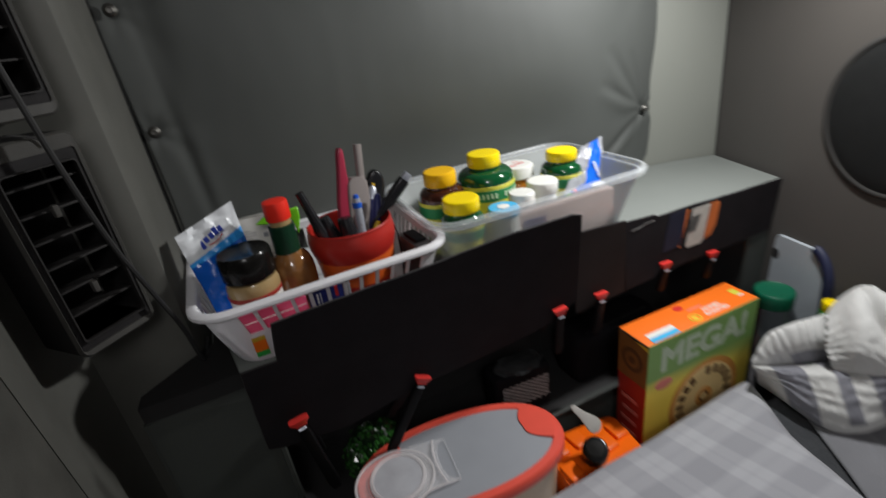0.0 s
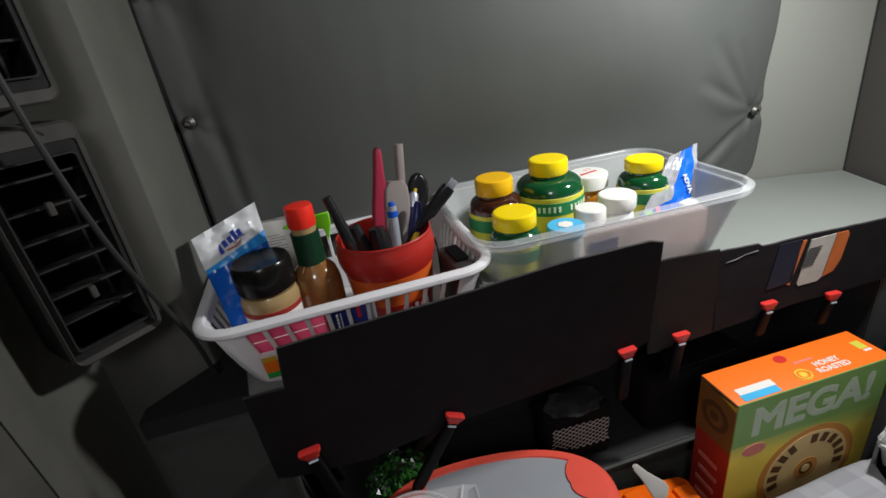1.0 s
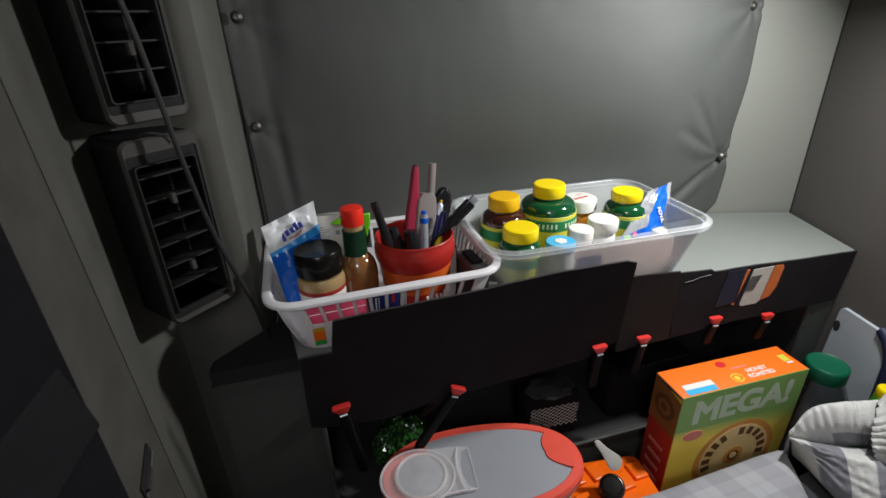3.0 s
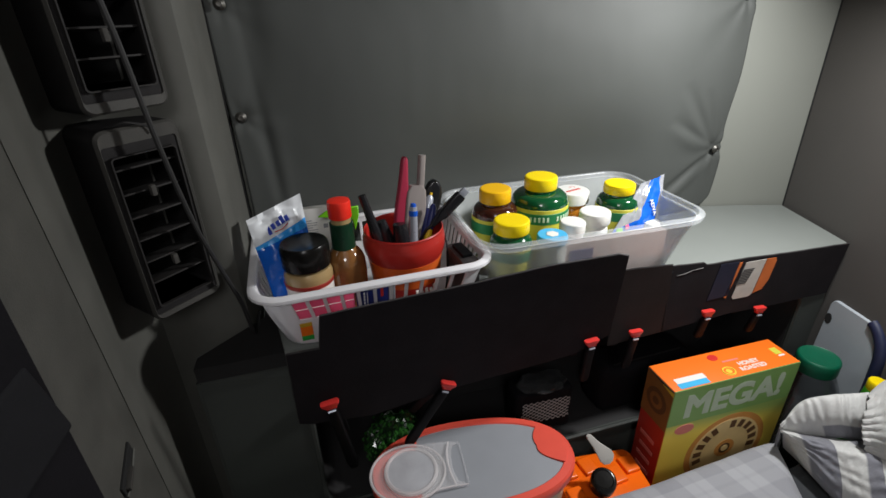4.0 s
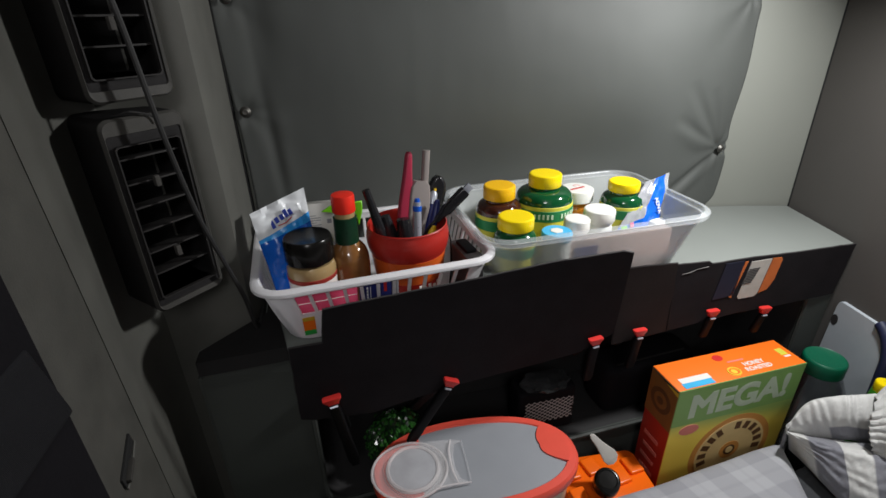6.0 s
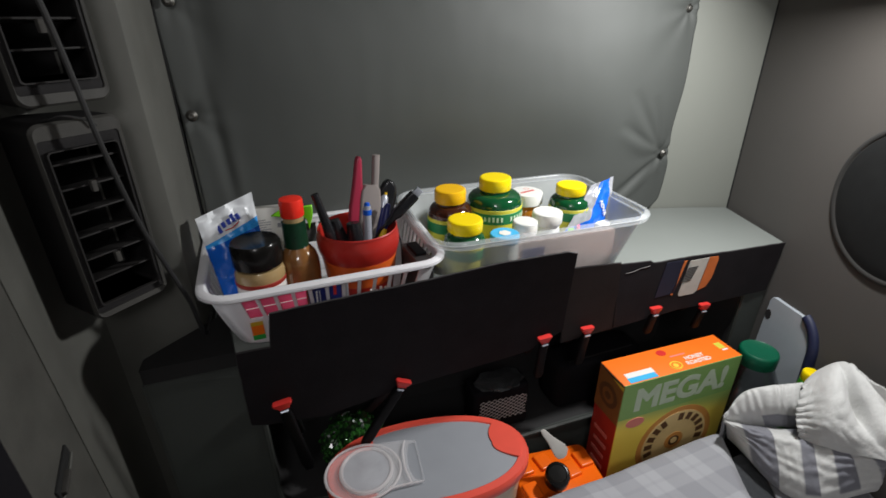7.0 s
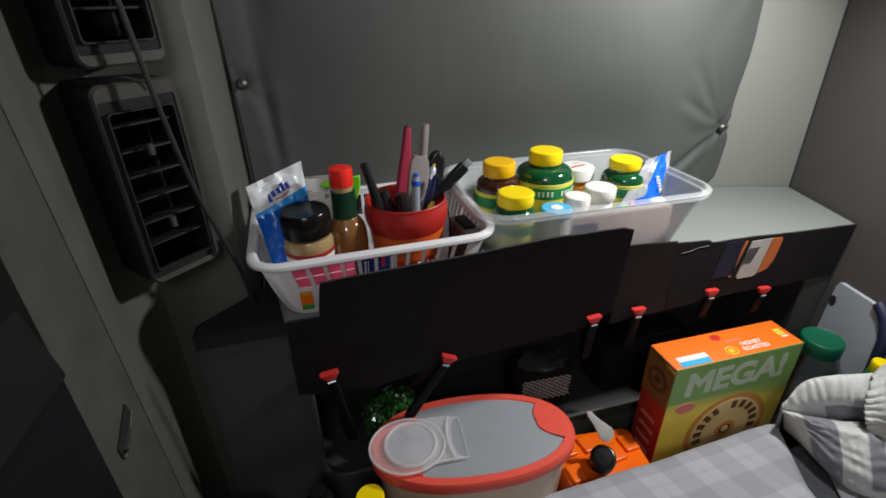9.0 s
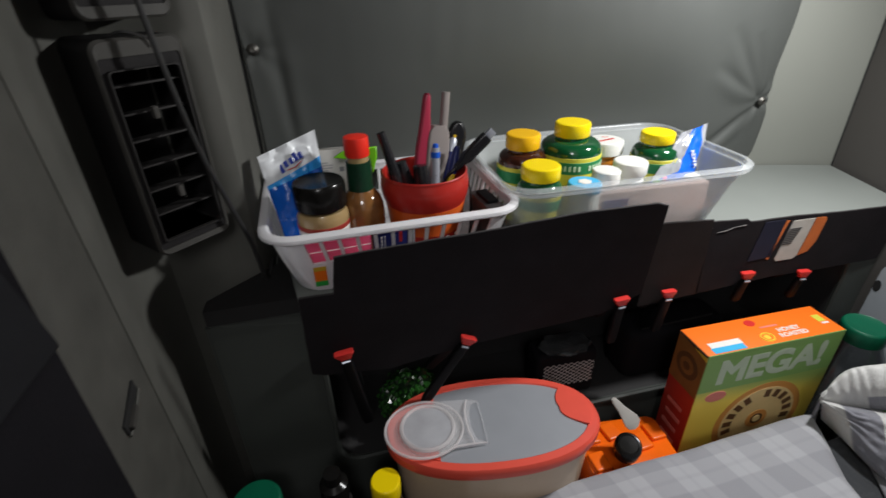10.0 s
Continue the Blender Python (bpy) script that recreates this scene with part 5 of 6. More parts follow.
part("hinge_bar", tube([(-0.0265, -0.0325, LZ + 0.0048), (-0.0305, -0.016, LZ + 0.0058), (-0.0315, -0.002, LZ + 0.006), (-0.0305, 0.013, LZ + 0.0058), (-0.0265, 0.0285, LZ + 0.0048)], [0.0009, 0.0014, 0.0015, 0.0014, 0.0009], 8), M_FLAPEDGE, flap)
part("hinge_fold", tube([(-0.064, -0.0395, LZ + 0.0045), (-0.045, -0.0335, LZ + 0.0052), (-0.03, -0.0325, LZ + 0.005), (-0.0125, -0.032, LZ + 0.0042)], [0.0006, 0.0013, 0.0011, 0.0005], 7), M_FLAPEDGE, flap)
part("hinge_lip", tube([(-0.0135, 0.026, LZ + 0.0035), (-0.0125, 0.0, LZ + 0.0025), (-0.012, -0.031, LZ + 0.0035)], 0.0007, 6), M_FLAP, flap)

# orange tub, black knob, spoon
ot = thing("orange_tub", pose(0.333, -0.012, ZF, 0, 0, -8), "orange plastic tub with moulded ridges beside the oval tub", "tub")
part("body", loft([[(px, py, z) for px, py in rrect(w, d, 0.012, 5)] for z, w, d in ((0, 0.1, 0.07), (0.004, 0.105, 0.074), (0.155, 0.118, 0.082), (0.163, 0.116, 0.08), (0.165, 0.11, 0.074))]), M_ORANGEPL, ot)
pad = None
for k, (px, py) in enumerate(((-0.043, 0.017), (-0.012, 0.02), (-0.045, -0.021), (0.02, 0.0), (0.044, 0.012))):
    m = pose(px, py, 0.1635, 0, 0, 8 + 4 * (k % 2))
    pad = share(pad, m) if pad else part("pad", box(0.021, 0.026, 0.0065, 0.0025, segs=3), M_ORANGEPL, ot, "", m)
part("knob", lathe([(0.001, -0.016), (0.009, -0.016), (0.0105, 0), (0.0145, 0), (0.0158, 0.0015), (0.016, 0.017), (0.0152, 0.0215), (0.0125, 0.0245), (0.0118, 0.0246), (0.0105, 0.0235), (0.001, 0.0237)], 48), M_LIDBLACK, ot, "glossy black screw knob", pose(-0.014, -0.022, 0.182, 18, -8, 0))
sp = thing("plastic_scoop", pose(0.307, -0.002, 0.794, 0, 0, 0), "pale grey plastic spoon handle leaning on the tub", "spoon")
b = loft([[Vector((0.026 * s, -0.018 * s, -0.036 * s)) + Vector((px * 0.9, 0.25 * px + py, px * 0.4)) for px, py in rrect(w, 0.003, 0.0014, 3)] for s, w in ((0, 0.004), (0.05, 0.0075), (0.35, 0.0105), (0.6, 0.016), (0.8, 0.021), (0.94, 0.019), (1.03, 0.008))])
part("handle", b, M_SPOON, sp)

# cereal carton
CW, CD, CH = 0.2, 0.052, 0.845 - ZF
cer = thing("cereal_box", pose(0.519, 0.0045, ZF, 0, 0, -2.5), "orange, green and yellow cereal carton standing beside the tub", "box")
part("front_green", box(CW, 0.0012, 0.062, 0.0, (0, -CD / 2, CH - 0.062)), M_GREENBOX, cer, "green band of the front")
part("front_yellow", box(CW, 0.0012, CH - 0.062, 0.0, (0, -CD / 2, 0)), M_FRONTPRINT, cer, "yellow lower front fading to green")
part("carton", box(CW - 0.0012, CD - 0.002, CH - 0.0014, 0.0006, (0, 0.0006, 0)), M_REDBOX, cer, "red carton body")
part("lid_flap", box(CW, CD, 0.0012, 0.0003, (0, 0, CH - 0.0012)), M_ORANGEBOX, cer, "orange top flap")
part("side_top", box(0.0012, CD - 0.001, 0.07, 0, (-CW / 2, 0, CH - 0.0715)), M_BROWNBOX, cer, "brown printed upper side")
part("flap_gap", plate([(-0.002, 0.001), (0.0255, -0.0052), (0.0255, 0.0022), (0.0, 0.0028)], 0.0006), M_YELBOX, cer, "lifted yellow flap edge", pose(-CW / 2 - 0.0008, 0.0, CH - 0.0045, 0, 0, -90))
part("flap_slit", plate([(-0.026, 0.0), (-0.004, -0.0012), (0.002, -0.0022), (0.0255, -0.0008), (0.0255, 0.0004), (-0.026, 0.0006)], 0.0005), M_SEAM, cer, "dark slit under the lifted flap", pose(-CW / 2 - 0.0012, 0.0, CH - 0.0018, 0, 0, -90))
for r0, z, mm in ((0.019, 0.0002, M_DKBROWN), (0.012, 0.0005, M_BROWNBOX), (0.006, 0.0008, M_DKBROWN)):
    part("side_ring", lathe([(0.0001, 0), (r0, 0), (r0, 0.0004), (0.0001, 0.0004)], 32), mm, cer, "", pose(-CW / 2 - 0.0006 - z, 0, CH - 0.037, 90, 0, -90))
sb = None
for k in range(4):
    m = pose(-CW / 2 - 0.0004, 0.002 * (k % 2), CH - 0.17 + 0.02 * k)
    sb = share(sb, m) if sb else part("side_bar", box(0.0008, 0.028, 0.006, 0), M_PINKINK, cer, "pale word shown as a bar", m)
FY = -CD / 2 - 0.0009
text_mesh("MEGA!", 0.0525, M_PALEGREEN, cer, on_front(0.002, FY + 0.0003, CH - 0.034), "lettering", 0.002, 0.0022, 1.04)
part("emblem", lathe([(0.0001, 0), (0.014, 0), (0.014, 0.0005), (0.0001, 0.0005)], 28), M_PINKINK, cer, "coral oval emblem", pose(-0.07, FY + 0.0004, CH - 0.073, 90, 0, 0) @ Matrix.Diagonal((1.1, 0.62, 1, 1)))
for r0, dz, mm, lab in ((0.067, 0.0001, M_RUSTINK, "rust-orange ring on the front"), (0.0575, 0.0003, M_TAN, "pale tan disc on the front"), (0.0165, 0.0005, M_RUSTINK, "rust-orange flake"), (0.0095, 0.0007, M_DKBROWN, ""), (0.006, 0.0009, M_TAN, "")):
    part("roundel", lathe([(0.0001, 0), (r0, 0), (r0, 0.0002), (0.0001, 0.0002)], 48), mm, cer, lab, pose(0.012, FY + 0.0005 - dz, CH - 0.135, 90, 0, 0))
bar = None
for k in range(12):
    a = radians(198 - 18.5 * k)
    if k == 5:
        continue
    m = Matrix.Translation((0.012 + 0.047 * math.cos(a), FY - 0.0002, CH - 0.135 + 0.047 * math.sin(a))) @ Matrix.Rotation(math.pi / 2 - a, 4, "Y")
    bar = share(bar, m) if bar else part("ring_bar", box(0.0092, 0.0002, 0.0135, 0, (0, 0, -0.007), 1), M_DKBROWN, cer, "brown product name shown as bars", m)
TZ = CH + 0.0002
part("top_white", box(0.045, 0.009, 0.0005, 0, (-0.065, -0.0105, TZ - 0.0003)), M_PAPERW, cer, "white stripe")
part("top_blue", box(0.045, 0.009, 0.0005, 0, (-0.0665, -0.0195, TZ - 0.0003)), M_CYAN, cer, "blue stripe")
part("top_emblem", lathe([(0.0001, 0), (0.01, 0), (0.01, 0.0005), (0.0001, 0.0005)], 24), M_RED, cer, "red oval emblem", pose(-0.007, 0.015, TZ - 0.0003) @ Matrix.Diagonal((0.75, 0.6, 1, 1)))
part("top_ring", tube([(-0.006 + 0.0085 * math.cos(a), -0.0135 + 0.007 * math.sin(a), TZ) for a in np.linspace(0, 2 * math.pi, 22)[:-1]], 0.0012, 5, True), M_YELBOX, cer)
part("top_dot", lathe([(0.0001, 0), (0.004, 0), (0.004, 0.0005), (0.0001, 0.0005)], 16), M_YELBOX, cer, "", pose(-0.006, -0.0135, TZ - 0.0003))
text_mesh("HONEY\nROASTED", 0.0095, M_PAPERW, cer, pose(0.0325, -0.0105, TZ), "lettering", 0.006, 0.0003, 1.0)
part("top_bar", box(0.026, 0.0025, 0.0004, 0, (0.012, 0.004, TZ - 0.0002)), M_PINKINK, cer)
part("top_seal", box(0.011, 0.013, 0.0005, 0, (0.087, 0.002, TZ - 0.0003)), M_LABELY, cer, "yellow seal")
part("top_seal_foot", box(0.01, 0.003, 0.0005, 0, (0.088, -0.0075, TZ - 0.0003)), M_PAPERW, cer)

# jar with a green lid
gj = thing("clear_jar", pose(0.66, -0.022, ZF), "clear plastic jar with a green screw lid", "jar")
part("jar_body", lathe([(0.001, 0), (0.036, 0), (0.04, 0.004), (0.0405, 0.19), (0.0392, 0.222), (0.035, 0.244), (0.028, 0.26), (0.0255, 0.266), (0.025, 0.275), (0.0235, 0.275), (0.024, 0.265), (0.0265, 0.2585), (0.0335, 0.2425), (0.0377, 0.2215), (0.039, 0.19), (0.0385, 0.006), (0.001, 0.004)], 56), M_GLASS, gj)
part("lid", lathe([(0.001, 0.268), (0.0252, 0.268), (0.0262, 0.2695), (0.0262, 0.287), (0.0252, 0.2895), (0.0238, 0.2905), (0.0228, 0.2898), (0.001, 0.2898)], 72, 0.0004, 0.2695, 0.287), M_GREENLID, gj, "green screw lid")

# pale board with a navy edge, leaning on the side wall
bd = thing("cutting_board", pose(0.7024, -0.0201, ZF, 0, 0, 251.8) @ pose(0, 0, 0, -1.2, 0, 0), "pale grey cutting board with navy rubber edge, leaning on the wall", "cutting board")
h = 0.352
outl = [(-0.05, 0.0), (0.048, 0.0), (0.05, h - 0.1)] + [(0.01 + 0.038 * math.cos(a), h - 0.055 + 0.05 * math.sin(a)) for a in np.linspace(0.14, 1.5, 9)] + [(-0.04 + 0.01 * math.cos(a), h - 0.022 + 0.014 * math.sin(a)) for a in np.linspace(1.8, 2.9, 4)]
part("panel", plate(outl, 0.007, 0.0012), M_BOARD, bd, "pale grey plastic")
navy = [(0.007 + 0.041 * math.cos(a), 0.0035, h - 0.056 + 0.053 * math.sin(a)) for a in np.linspace(1.3, 0.05, 9)] + [(0.0515, 0.0035, h - 0.095), (0.0515, 0.0035, h - 0.13)]
part("rubber_edge", tube(smooth_path(navy, 3), 0.0072, 10), M_BOARDRIM, bd, "navy rubber edge")
part("hole", lathe([(0.0001, 0), (0.0085, 0), (0.0085, 0.0006), (0.0001, 0.0006)], 24), M_INNER, bd, "dark hanging hole", pose(-0.0435, 0.0003, h - 0.04, 90, 0, 0) @ Matrix.Diagonal((0.7, 1, 1, 1)))

# green bag and yellow-capped bottle squeezed beside the wall
gb = thing("green_bottle", pose(0.667, -0.09, ZF), "green bottle with a yellow cap behind the towel", "bottle")
part("body", lathe([(0.001, 0), (0.011, 0), (0.012, 0.004), (0.012, 0.26), (0.0115, 0.277), (0.0105, 0.287), (0.001, 0.287)]), mat("green_bottle_wall", (0.05, 0.3, 0.02), 0.25), gb)
part("cap", lathe(cap_profile(0.0105, 0.286, 0.3), 40, 0.0003, 0.286, 0.297), M_YELLOW, gb, "yellow cap")


# ---- bottles at the foot of the cabinet ----
yb = thing("juice_bottle", pose(0.022, -0.032, ZF), "dark bottle with a bright yellow cap beside the oval tub", "bottle")
part("body", lathe([(0.001, 0), (0.02, 0), (0.022, 0.004), (0.022, 0.174), (0.018, 0.204), (0.0135, 0.224), (0.001, 0.224)]), M_BROWNBOT, yb)
part("cap", lathe(cap_profile(0.0155, 0.224, 0.247), 56, 0.0004, 0.224, 0.244), M_YELLOW, yb, "yellow screw cap")
kb = thing("spray_bottle", pose(-0.03, -0.012, ZF), "clear dark bottle with a black pump top", "bottle")
part("body", lathe([(0.001, 0), (0.022, 0), (0.024, 0.004), (0.024, 0.18), (0.016, 0.205), (0.012, 0.215), (0.001, 0.215)]), M_DARKBOX, kb)
part("pump", lathe([(0.001, 0.215), (0.0145, 0.215), (0.015, 0.217), (0.015, 0.236), (0.009, 0.24), (0.009, 0.252), (0.001, 0.253)], 40, 0.0005, 0.216, 0.236), M_LIDBLACK, kb, "glossy black pump")
gl = thing("green_lid_jar", pose(-0.109, -0.006, ZF), "dark jar with a green lid at the foot of the cabinet", "jar")
part("body", lathe([(0.001, 0), (0.026, 0), (0.028, 0.004), (0.028, 0.196), (0.022, 0.21), (0.001, 0.21)]), M_DARKBOX, gl)
part("lid", lathe(cap_profile(0.0255, 0.208, 0.231), 60, 0.0004, 0.208, 0.228), M_GREENLID, gl, "green screw lid")

# ---- inside the compartment ----
CZ = 0.7315  # floor of the compartment at x = 0
net = thing("green_bag", pose(0.074, 0.092, CZ - 0.074 * SILL), "shiny green quilted bag in the compartment, its lower part coloured for shade", "bag")


def bag_point(p, grow=0.0):
    """A point on the lumpy bag for a direction p."""
    k = 1 + 0.18 * noise.noise(p * 2.2) + 0.1 * noise.noise(p * 6) + 0.05 * noise.noise(p * 13) + grow
    return Vector((p.x * 0.037 * k, p.y * 0.029 * k, max(0.0, (p.z * 0.5 + 0.5) * 0.08 * k)))


# bag body in near-black green: shade below the quilted top as colour
b = bmesh.new()
bmesh.ops.create_icosphere(b, subdivisions=4, radius=1)
for v in b.verts:
    v.co = bag_point(v.co.copy())
part("bag", b, M_BAGSHADE, net, "lower part of the bag with the compartment's shade in its colour")
b = bmesh.new()
for j in range(9):
    el = radians(-8 + 11 * j)
    n = max(7, int(32 * math.cos(el)))
    for k in range(n):
        az = 2 * math.pi * (k + 0.5 * (j % 2)) / n
        p = Vector((math.cos(az) * math.cos(el), math.sin(az) * math.cos(el), math.sin(el)))
        q = bag_point(p, 0.0)
        east = Vector((-math.sin(az), math.cos(az), 0))
        north = p.cross(east)
        # one small puffed lozenge
        top = b.verts.new(q + p * 0.0034)
        rim = [b.verts.new(q + east * ex * 0.0041 + north * nz * 0.0052 + p * 0.0004) for ex, nz in ((1, 0), (0, 1), (-1, 0), (0, -1))]
        for c in range(4):
            b.faces.new((top, rim[c], rim[(c + 1) % 4]))
part("lozenge_skin", b, M_NET, net, "glossy green quilted lozenges")
msh = thing("mesh_pouch", pose(0.293, 0.1, CZ - 0.293 * SILL, 0, 0, -4), "black pouch with a grey wire mesh front", "pouch")
part("body", box(0.088, 0.04, 0.077, 0.008, segs=3), M_BLACKCLOTH, msh)
b = bmesh.new()
for k in range(-9, 20):
    for q in (1, -1):
        x0 = -0.036 + 0.0088 * k
        a0, a1 = (x0, 0.005), (x0 + 0.066 * q, 0.052)
        pts = []
        for s in np.linspace(0, 1, 25):
            x = a0[0] + (a1[0] - a0[0]) * s
            z = a0[1] + (a1[1] - a0[1]) * s
            if -0.038 <= x <= 0.038 and z < 0.047 - 0.1 * max(0, x - 0.022) and z > 0.006 + 0.35 * max(0, -x - 0.005):
                pts.append((x, -0.0212, z))
        if len(pts) > 1:
            tube(pts, 0.0005, 4, bm=b)
part("wire_mesh", b, M_WIRE, msh, "grey diagonal wire mesh", pose(0.002, 0, 0.015))
pk = thing("clear_packet", pose(0.29, 0.09, CZ - 0.293 * SILL + 0.0775, 0, 8, 10), "crumpled clear plastic packet lying on the pouch", "packet")
b = bmesh.new()
bmesh.ops.create_icosphere(b, subdivisions=3, radius=1)
for v in b.verts:
    p = v.co.copy()
    k = 1 + 0.35 * noise.noise(p * 2.5)
    v.co = Vector((p.x * 0.038 * k, p.y * 0.022 * k, (p.z + 1) * 0.008 * k))
part("film", b, M_SHADEFILM, pk)
blk = thing("black_pouch", pose(0.47, 0.11, CZ - 0.47 * SILL), "black soft pouch in the dark compartment", "pouch")
part("body", box(0.16, 0.06, 0.09, 0.02, segs=4), M_BLACKCLOTH, blk)
part("zip", tube([(-0.06, -0.02, 0.0885), (0.0, -0.021, 0.0895), (0.06, -0.02, 0.0885)], 0.0012, 6), M_VENT, blk, "black zip")


# ---- bedding ----
def cloth_uv(ob, uv):
    at = ob.data.attributes.new("cloth", "FLOAT_VECTOR", "POINT")
    at.data.foreach_set("vector", np.array(uv, dtype=np.float32).ravel())


def sheet(nx, ny, place):
    """A grid of nx by ny cells; place(u, v) gives the point and its cloth coordinates."""
    b = bmesh.new()
    g, uv = [], []
    for j in range(ny + 1):
        row = []
        for i in range(nx + 1):
            p, c = place(i / nx, j / ny)
            row.append(b.verts.new(p))
            uv.append((c[0], c[1], 0))
        g.append(row)
    for j in range(ny):
        for i in range(nx):
            b.faces.new((g[j][i], g[j][i + 1], g[j + 1][i + 1], g[j + 1][i]))
    return b, uv


def plaid_place(u, v):
    """Top of the cushion with its back edge rolled down; u along x, v from the back towards the camera."""
    L = 0.62
    s = v * L
    x0, x1 = 0.1, 0.598 - 0.16 * max(0, s - 0.1) / 0.52 - 0.03 * min(1, max(0, s - 0.1) / 0.1)
    x = x0 + (x1 - x0) * u
    if s < 0.1:
        y, z = -0.052 + 0.004 * math.sin(s * 30), 0.64 + s * 0.93
    elif s < 0.125:
        a = (s - 0.1) / 0.025 * math.pi / 2
        y, z = -0.052 - 0.013 * (1 - math.cos(a)), 0.733 + 0.009 * math.sin(a)
    else:
        y, z = -0.065 - (s - 0.125), 0.742 + 0.01 * math.sin(math.pi * (s - 0.125) / 0.5)
    e = max(0.0, (u - 0.94) / 0.06)
    z -= 0.02 * e * e if s > 0.1 else 0
    z += 0.0022 * noise.noise((x * 12, y * 12, 3)) + 0.0009 * noise.noise((x * 40, y * 40, 7))
    y += 0.002 * noise.noise((x * 14, z * 10, 8))
    return (x, y, z), (x * 1.0 + 0.14 * y, s)


cush = thing("plaid_cushion", pose(0, 0, 0), "grey plaid cotton covered cushion lying in front of the carton", "cushion")
b, uv = sheet(110, 130, plaid_place)
ob = part("cover", b, M_PLAID, cush)
cloth_uv(ob, uv)
part("core", box(0.36, 0.40, 0.17, 0.02, (0.31, -0.285, 0.55)), M_BEDDARK, cush, "dark underside")

dk = thing("charcoal_blanket", pose(0, 0, 0), "folded charcoal blanket between cushion and wall", "blanket")


def dark_place(u, v):
    x = 0.50 + 0.2 * u - 0.26 * v * (0.4 + 0.6 * u)
    y = -0.062 - 0.36 * v
    z = 0.722 + 0.012 * math.sin(math.pi * u) - 0.09 * max(0, 0.08 - v) / 0.08 + 0.004 * noise.noise((x * 14, y * 14, 2)) + 0.002 * noise.noise((x * 40, y * 40, 5))
    return (x, y, z), (x, y)


b, uv = sheet(50, 60, dark_place)
ob = part("cloth", b, M_BEDDARK, dk)
sol = ob.modifiers.new("thickness", "SOLIDIFY")
sol.thickness, sol.offset = 0.012, -1


gk = thing("grey_blanket", pose(0, 0, 0), "mid-grey cotton blanket folded under the towel", "blanket")


def grey_place(u, v):
    y = -0.07 - 0.34 * v
    x = 0.612 - 0.36 * v * 0.62 + (0.1 + 0.08 * v) * u
    x = min(x, 0.715 + 0.335 * y)
    z = 0.7385 + 0.03 * u * v + 0.008 * math.sin(math.pi * min(1, u * 2.0)) - 0.05 * max(0, 0.1 - v) / 0.1 + 0.002 * noise.noise((x * 18, y * 18, 2))
    return (x, y, z), (x, y)


b, uv = sheet(40, 50, grey_place)
ob = part("cloth", b, M_GREYBLANKET, gk)
sol = ob.modifiers.new("thickness", "SOLIDIFY")
sol.thickness, sol.offset = 0.008, -1


# crumpled white towel with grey stripes: a rolled flap, a gathered collar and a soft mound
def along(points, t):
    """A point at t (0 to 1) of a smooth path through points."""
    p = [Vector(q) for q in points]
    p = [p[0] * 2 - p[1], *p, p[-1] * 2 - p[-2]]
    s = min(max(t, 0.0), 0.9999) * (len(p) - 3)
    i, s = int(s) + 1, s - int(s)
    return 0.5 * ((2 * p[i]) + (p[i + 1] - p[i - 1]) * s + (2 * p[i - 1] - 5 * p[i] + 4 * p[i + 1] - p[i + 2]) * s * s + (3 * p[i] - p[i - 1] - 3 * p[i + 1] + p[i + 2]) * s ** 3)


OUT = Vector((-0.5, -0.4, 0.77))


def draped(curves, u, v, bump, sag=0.0):
    p = along([along(c, u) for c in curves], v) + OUT * bump
    p.z -= sag * max(0.0, 1 - 1.5 * u)
    p.x = min(p.x, 0.699 + 0.335 * p.y)
    p.z = max(p.z, 0.737)
    return p


FLAP = (((0.585, -0.065, 0.738), (0.585, -0.14, 0.738), (0.6, -0.165, 0.742), (0.635, -0.205, 0.77)),
        ((0.571, -0.064, 0.775), (0.56, -0.14, 0.754), (0.572, -0.186, 0.757), (0.626, -0.214, 0.788)),
        ((0.558, -0.068, 0.79), (0.563, -0.13, 0.786), (0.575, -0.175, 0.795), (0.622, -0.212, 0.82)),
        ((0.553, -0.069, 0.797), (0.572, -0.118, 0.805), (0.592, -0.158, 0.817), (0.612, -0.212, 0.838)),
        ((0.567, -0.064, 0.79), (0.605, -0.095, 0.785), (0.62, -0.13, 0.8), (0.63, -0.19, 0.82)))
COLLAR = (((0.56, -0.068, 0.792), (0.595, -0.088, 0.782), (0.615, -0.105, 0.784), (0.63, -0.125, 0.79)),
          ((0.558, -0.068, 0.798), (0.578, -0.082, 0.814), (0.598, -0.098, 0.822), (0.618, -0.114, 0.828)),
          ((0.553, -0.067, 0.8), (0.58, -0.064, 0.826), (0.607, -0.078, 0.836), (0.64, -0.096, 0.845)),
          ((0.575, -0.058, 0.74), (0.6, -0.05, 0.745), (0.63, -0.06, 0.75), (0.655, -0.085, 0.76)))
MOUND = (((0.59, -0.14, 0.808), (0.594, -0.17, 0.822), (0.606, -0.207, 0.838), (0.618, -0.238, 0.85)),
         ((0.588, -0.132, 0.826), (0.592, -0.158, 0.845), (0.605, -0.188, 0.86), (0.615, -0.22, 0.87)),
         ((0.597, -0.122, 0.842), (0.606, -0.142, 0.866), (0.625, -0.165, 0.882), (0.635, -0.2, 0.89)),
         ((0.628, -0.104, 0.85), (0.65, -0.108, 0.874), (0.662, -0.125, 0.892), (0.65, -0.17, 0.9)),
         ((0.65, -0.09, 0.8), (0.668, -0.09, 0.82), (0.665, -0.12, 0.84), (0.645, -0.18, 0.86)))


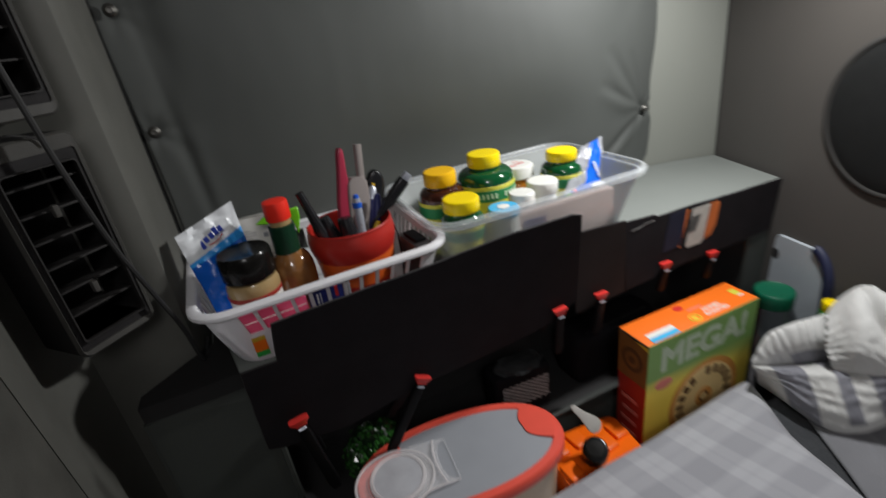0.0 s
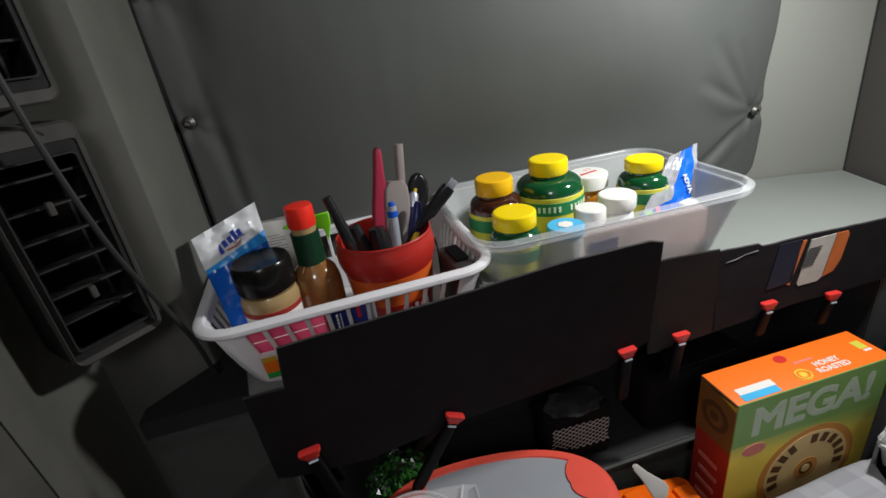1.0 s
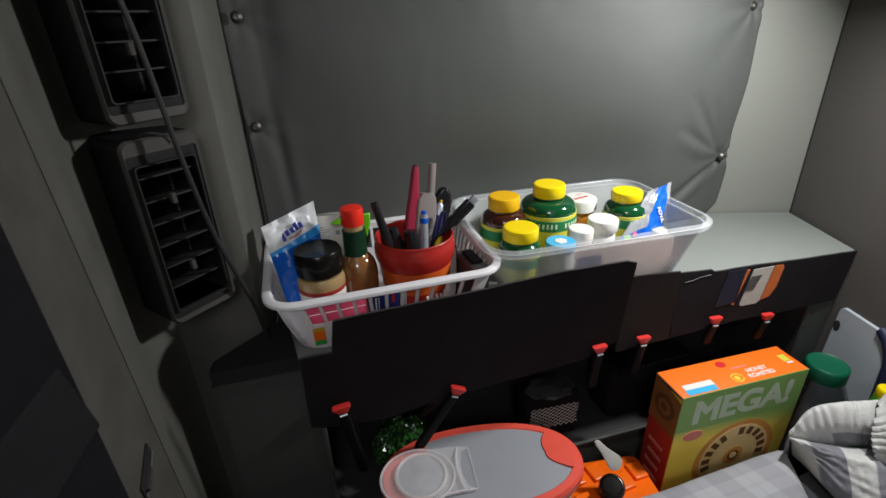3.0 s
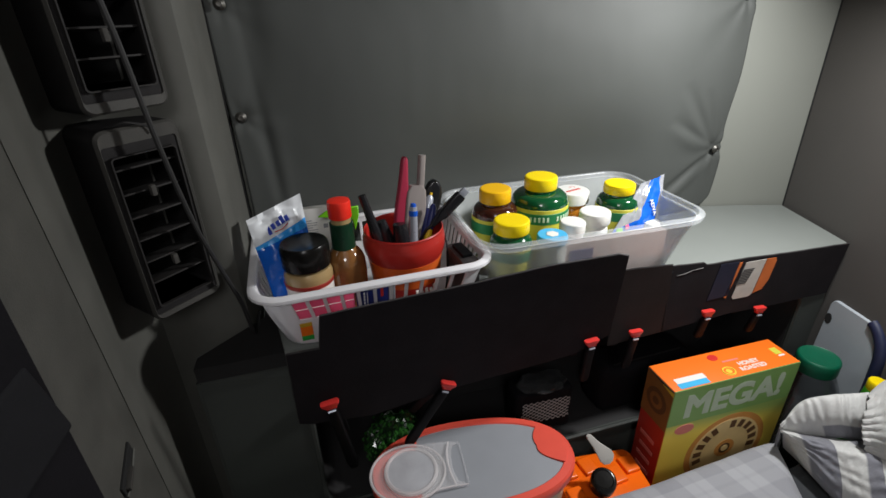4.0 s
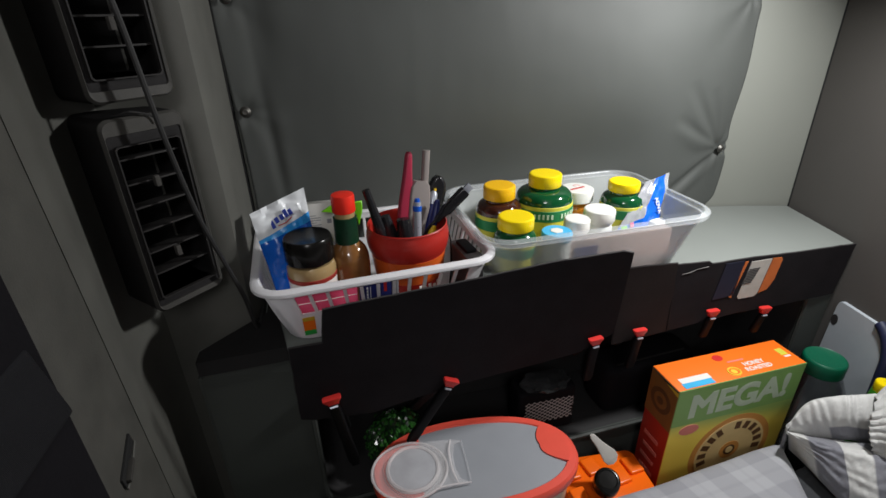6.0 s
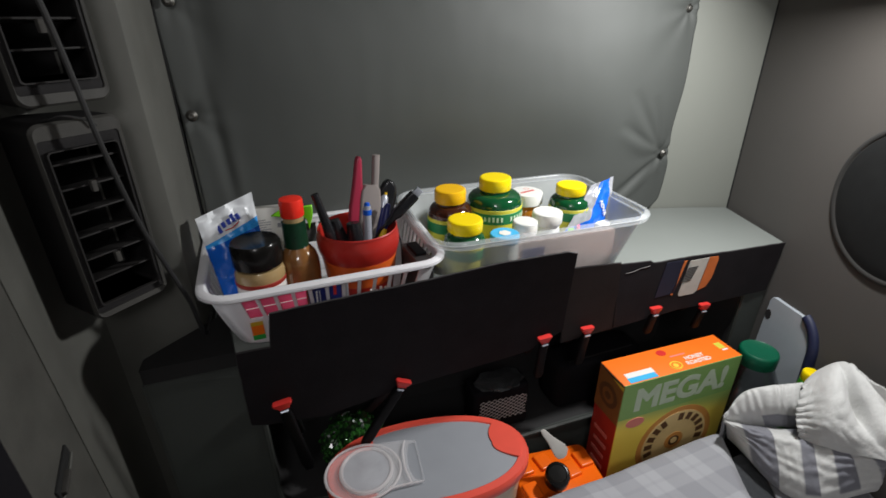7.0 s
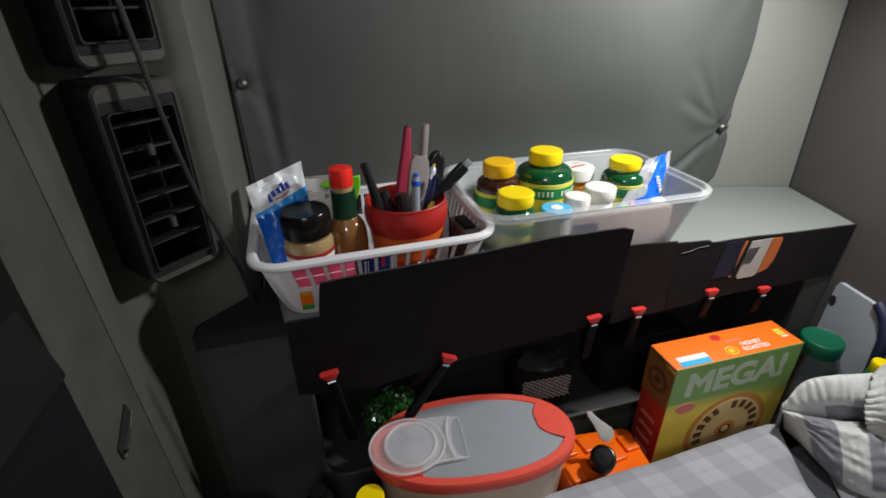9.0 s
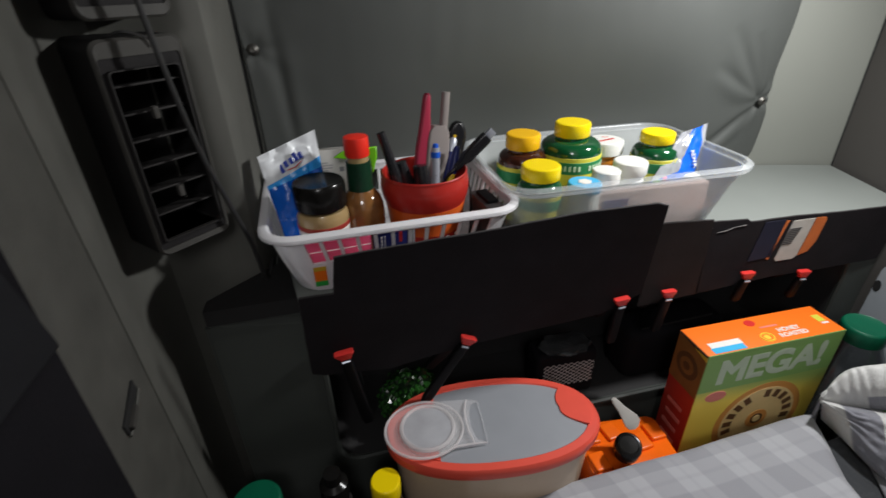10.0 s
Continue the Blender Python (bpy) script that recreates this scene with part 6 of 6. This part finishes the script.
def flap_place(u, v):
    n = noise.noise((u * 7, v * 4, 3))
    wave = 0.0011 * math.sin(v * 62 + 4 * n + 5 * u) * (0.55 + 0.6 * noise.noise((u * 9, v * 3, 8)))
    p = draped(FLAP, u, v, 0.004 * noise.noise((u * 5, v * 4, 1)) + wave + 0.0015 * noise.noise((u * 22, v * 16, 2)), 0.013)
    s = min(max(u - 0.16 * (0.72 - v), 0.0), 1.0)
    band = np.interp(s, (0, 0.14, 0.36, 0.55, 0.64, 0.74, 0.84, 0.94, 1), (0, 0.58, 1, 1.58, 2, 2.58, 3, 3.58, 3.8))
    return p, (0.041 * band + 0.0006 * n, 0.6 + (0.33 - v if u > 0.42 else -0.2))


def collar_place(u, v):
    n = noise.noise((u * 5, v * 3, 5))
    rays = 0.0016 * math.sin(u * 58 + 3 * n) * math.sin(math.pi * min(1, v * 1.2)) * (0.6 + 0.6 * noise.noise((u * 6, v * 2, 4)))
    p = draped(COLLAR, u, v, 0.003 * noise.noise((u * 4, v * 4, 6)) + rays, 0.013)
    return p, (0.036, 0.6 + min(0.7 - v, max(v - 0.2, 0.45 - u)))


def mound_place(u, v):
    n = noise.noise((u * 4, v * 4, 7))
    gather = 0.0024 * math.sin(v * 75 + 3 * n) * math.exp(-(u / 0.2) ** 2)
    tuck = -0.024 * math.exp(-((u - 0.64 + 0.45 * (v - 0.45)) / 0.075) ** 2 - ((v - 0.45) / 0.17) ** 2)
    fold = 0.004 * math.sin((u * 1.4 - v * 0.8) * 7 + n)
    p = draped(MOUND, u, v, 0.006 * n + gather + tuck + fold * min(1, 4 * u) + 0.0012 * noise.noise((u * 16, v * 14, 9)))
    return p, (0.001, 0.9)


tow = thing("muslin_towel", pose(0, 0, 0), "crumpled white muslin towel with grey stripes on the bedding", "towel")
for name, nx, ny, place, lab in (("striped_flap", 120, 100, flap_place, "rolled flap with grey stripes"), ("gathered_collar", 110, 60, collar_place, "gathered white collar with a grey hem"), ("white_fold", 110, 110, mound_place, "plain white fold")):
    b, uv = sheet(nx, ny, place)
    ob = part(name, b, M_TOWEL, tow, lab)
    cloth_uv(ob, uv)
    sol = ob.modifiers.new("thickness", "SOLIDIFY")
    sol.thickness, sol.offset = 0.002, -1

# ---- round speaker on the side wall ----
spk = thing("wall_speaker", pose(0.6816, -0.1, 1.086, 0, 0, 251.6) @ pose(0, 0, 0, 1.6, 0, 0), "round dark grey speaker cover on the side wall", "speaker")
SR = 0.0925
part("ring", lathe([(SR * 0.93, 0), (SR, 0), (SR * 1.003, 0.0008), (SR * 0.99, 0.0018), (SR * 0.965, 0.0022), (SR * 0.94, 0.0016), (SR * 0.93, 0.0008)], 64), M_SPKRING, spk, "dark raised ring", pose(0, 0, 0, 90, 0, 0))
part("grille", lathe([(0.001, 0), (SR * 0.92, 0), (SR * 0.92, 0.0008), (SR * 0.86, 0.0018), (SR * 0.75, 0.0026), (SR * 0.4, 0.0034), (0.001, 0.0036)], 64), M_GRILLE, spk, "dark woven grille", pose(0, 0, 0, 90, 0, 0))
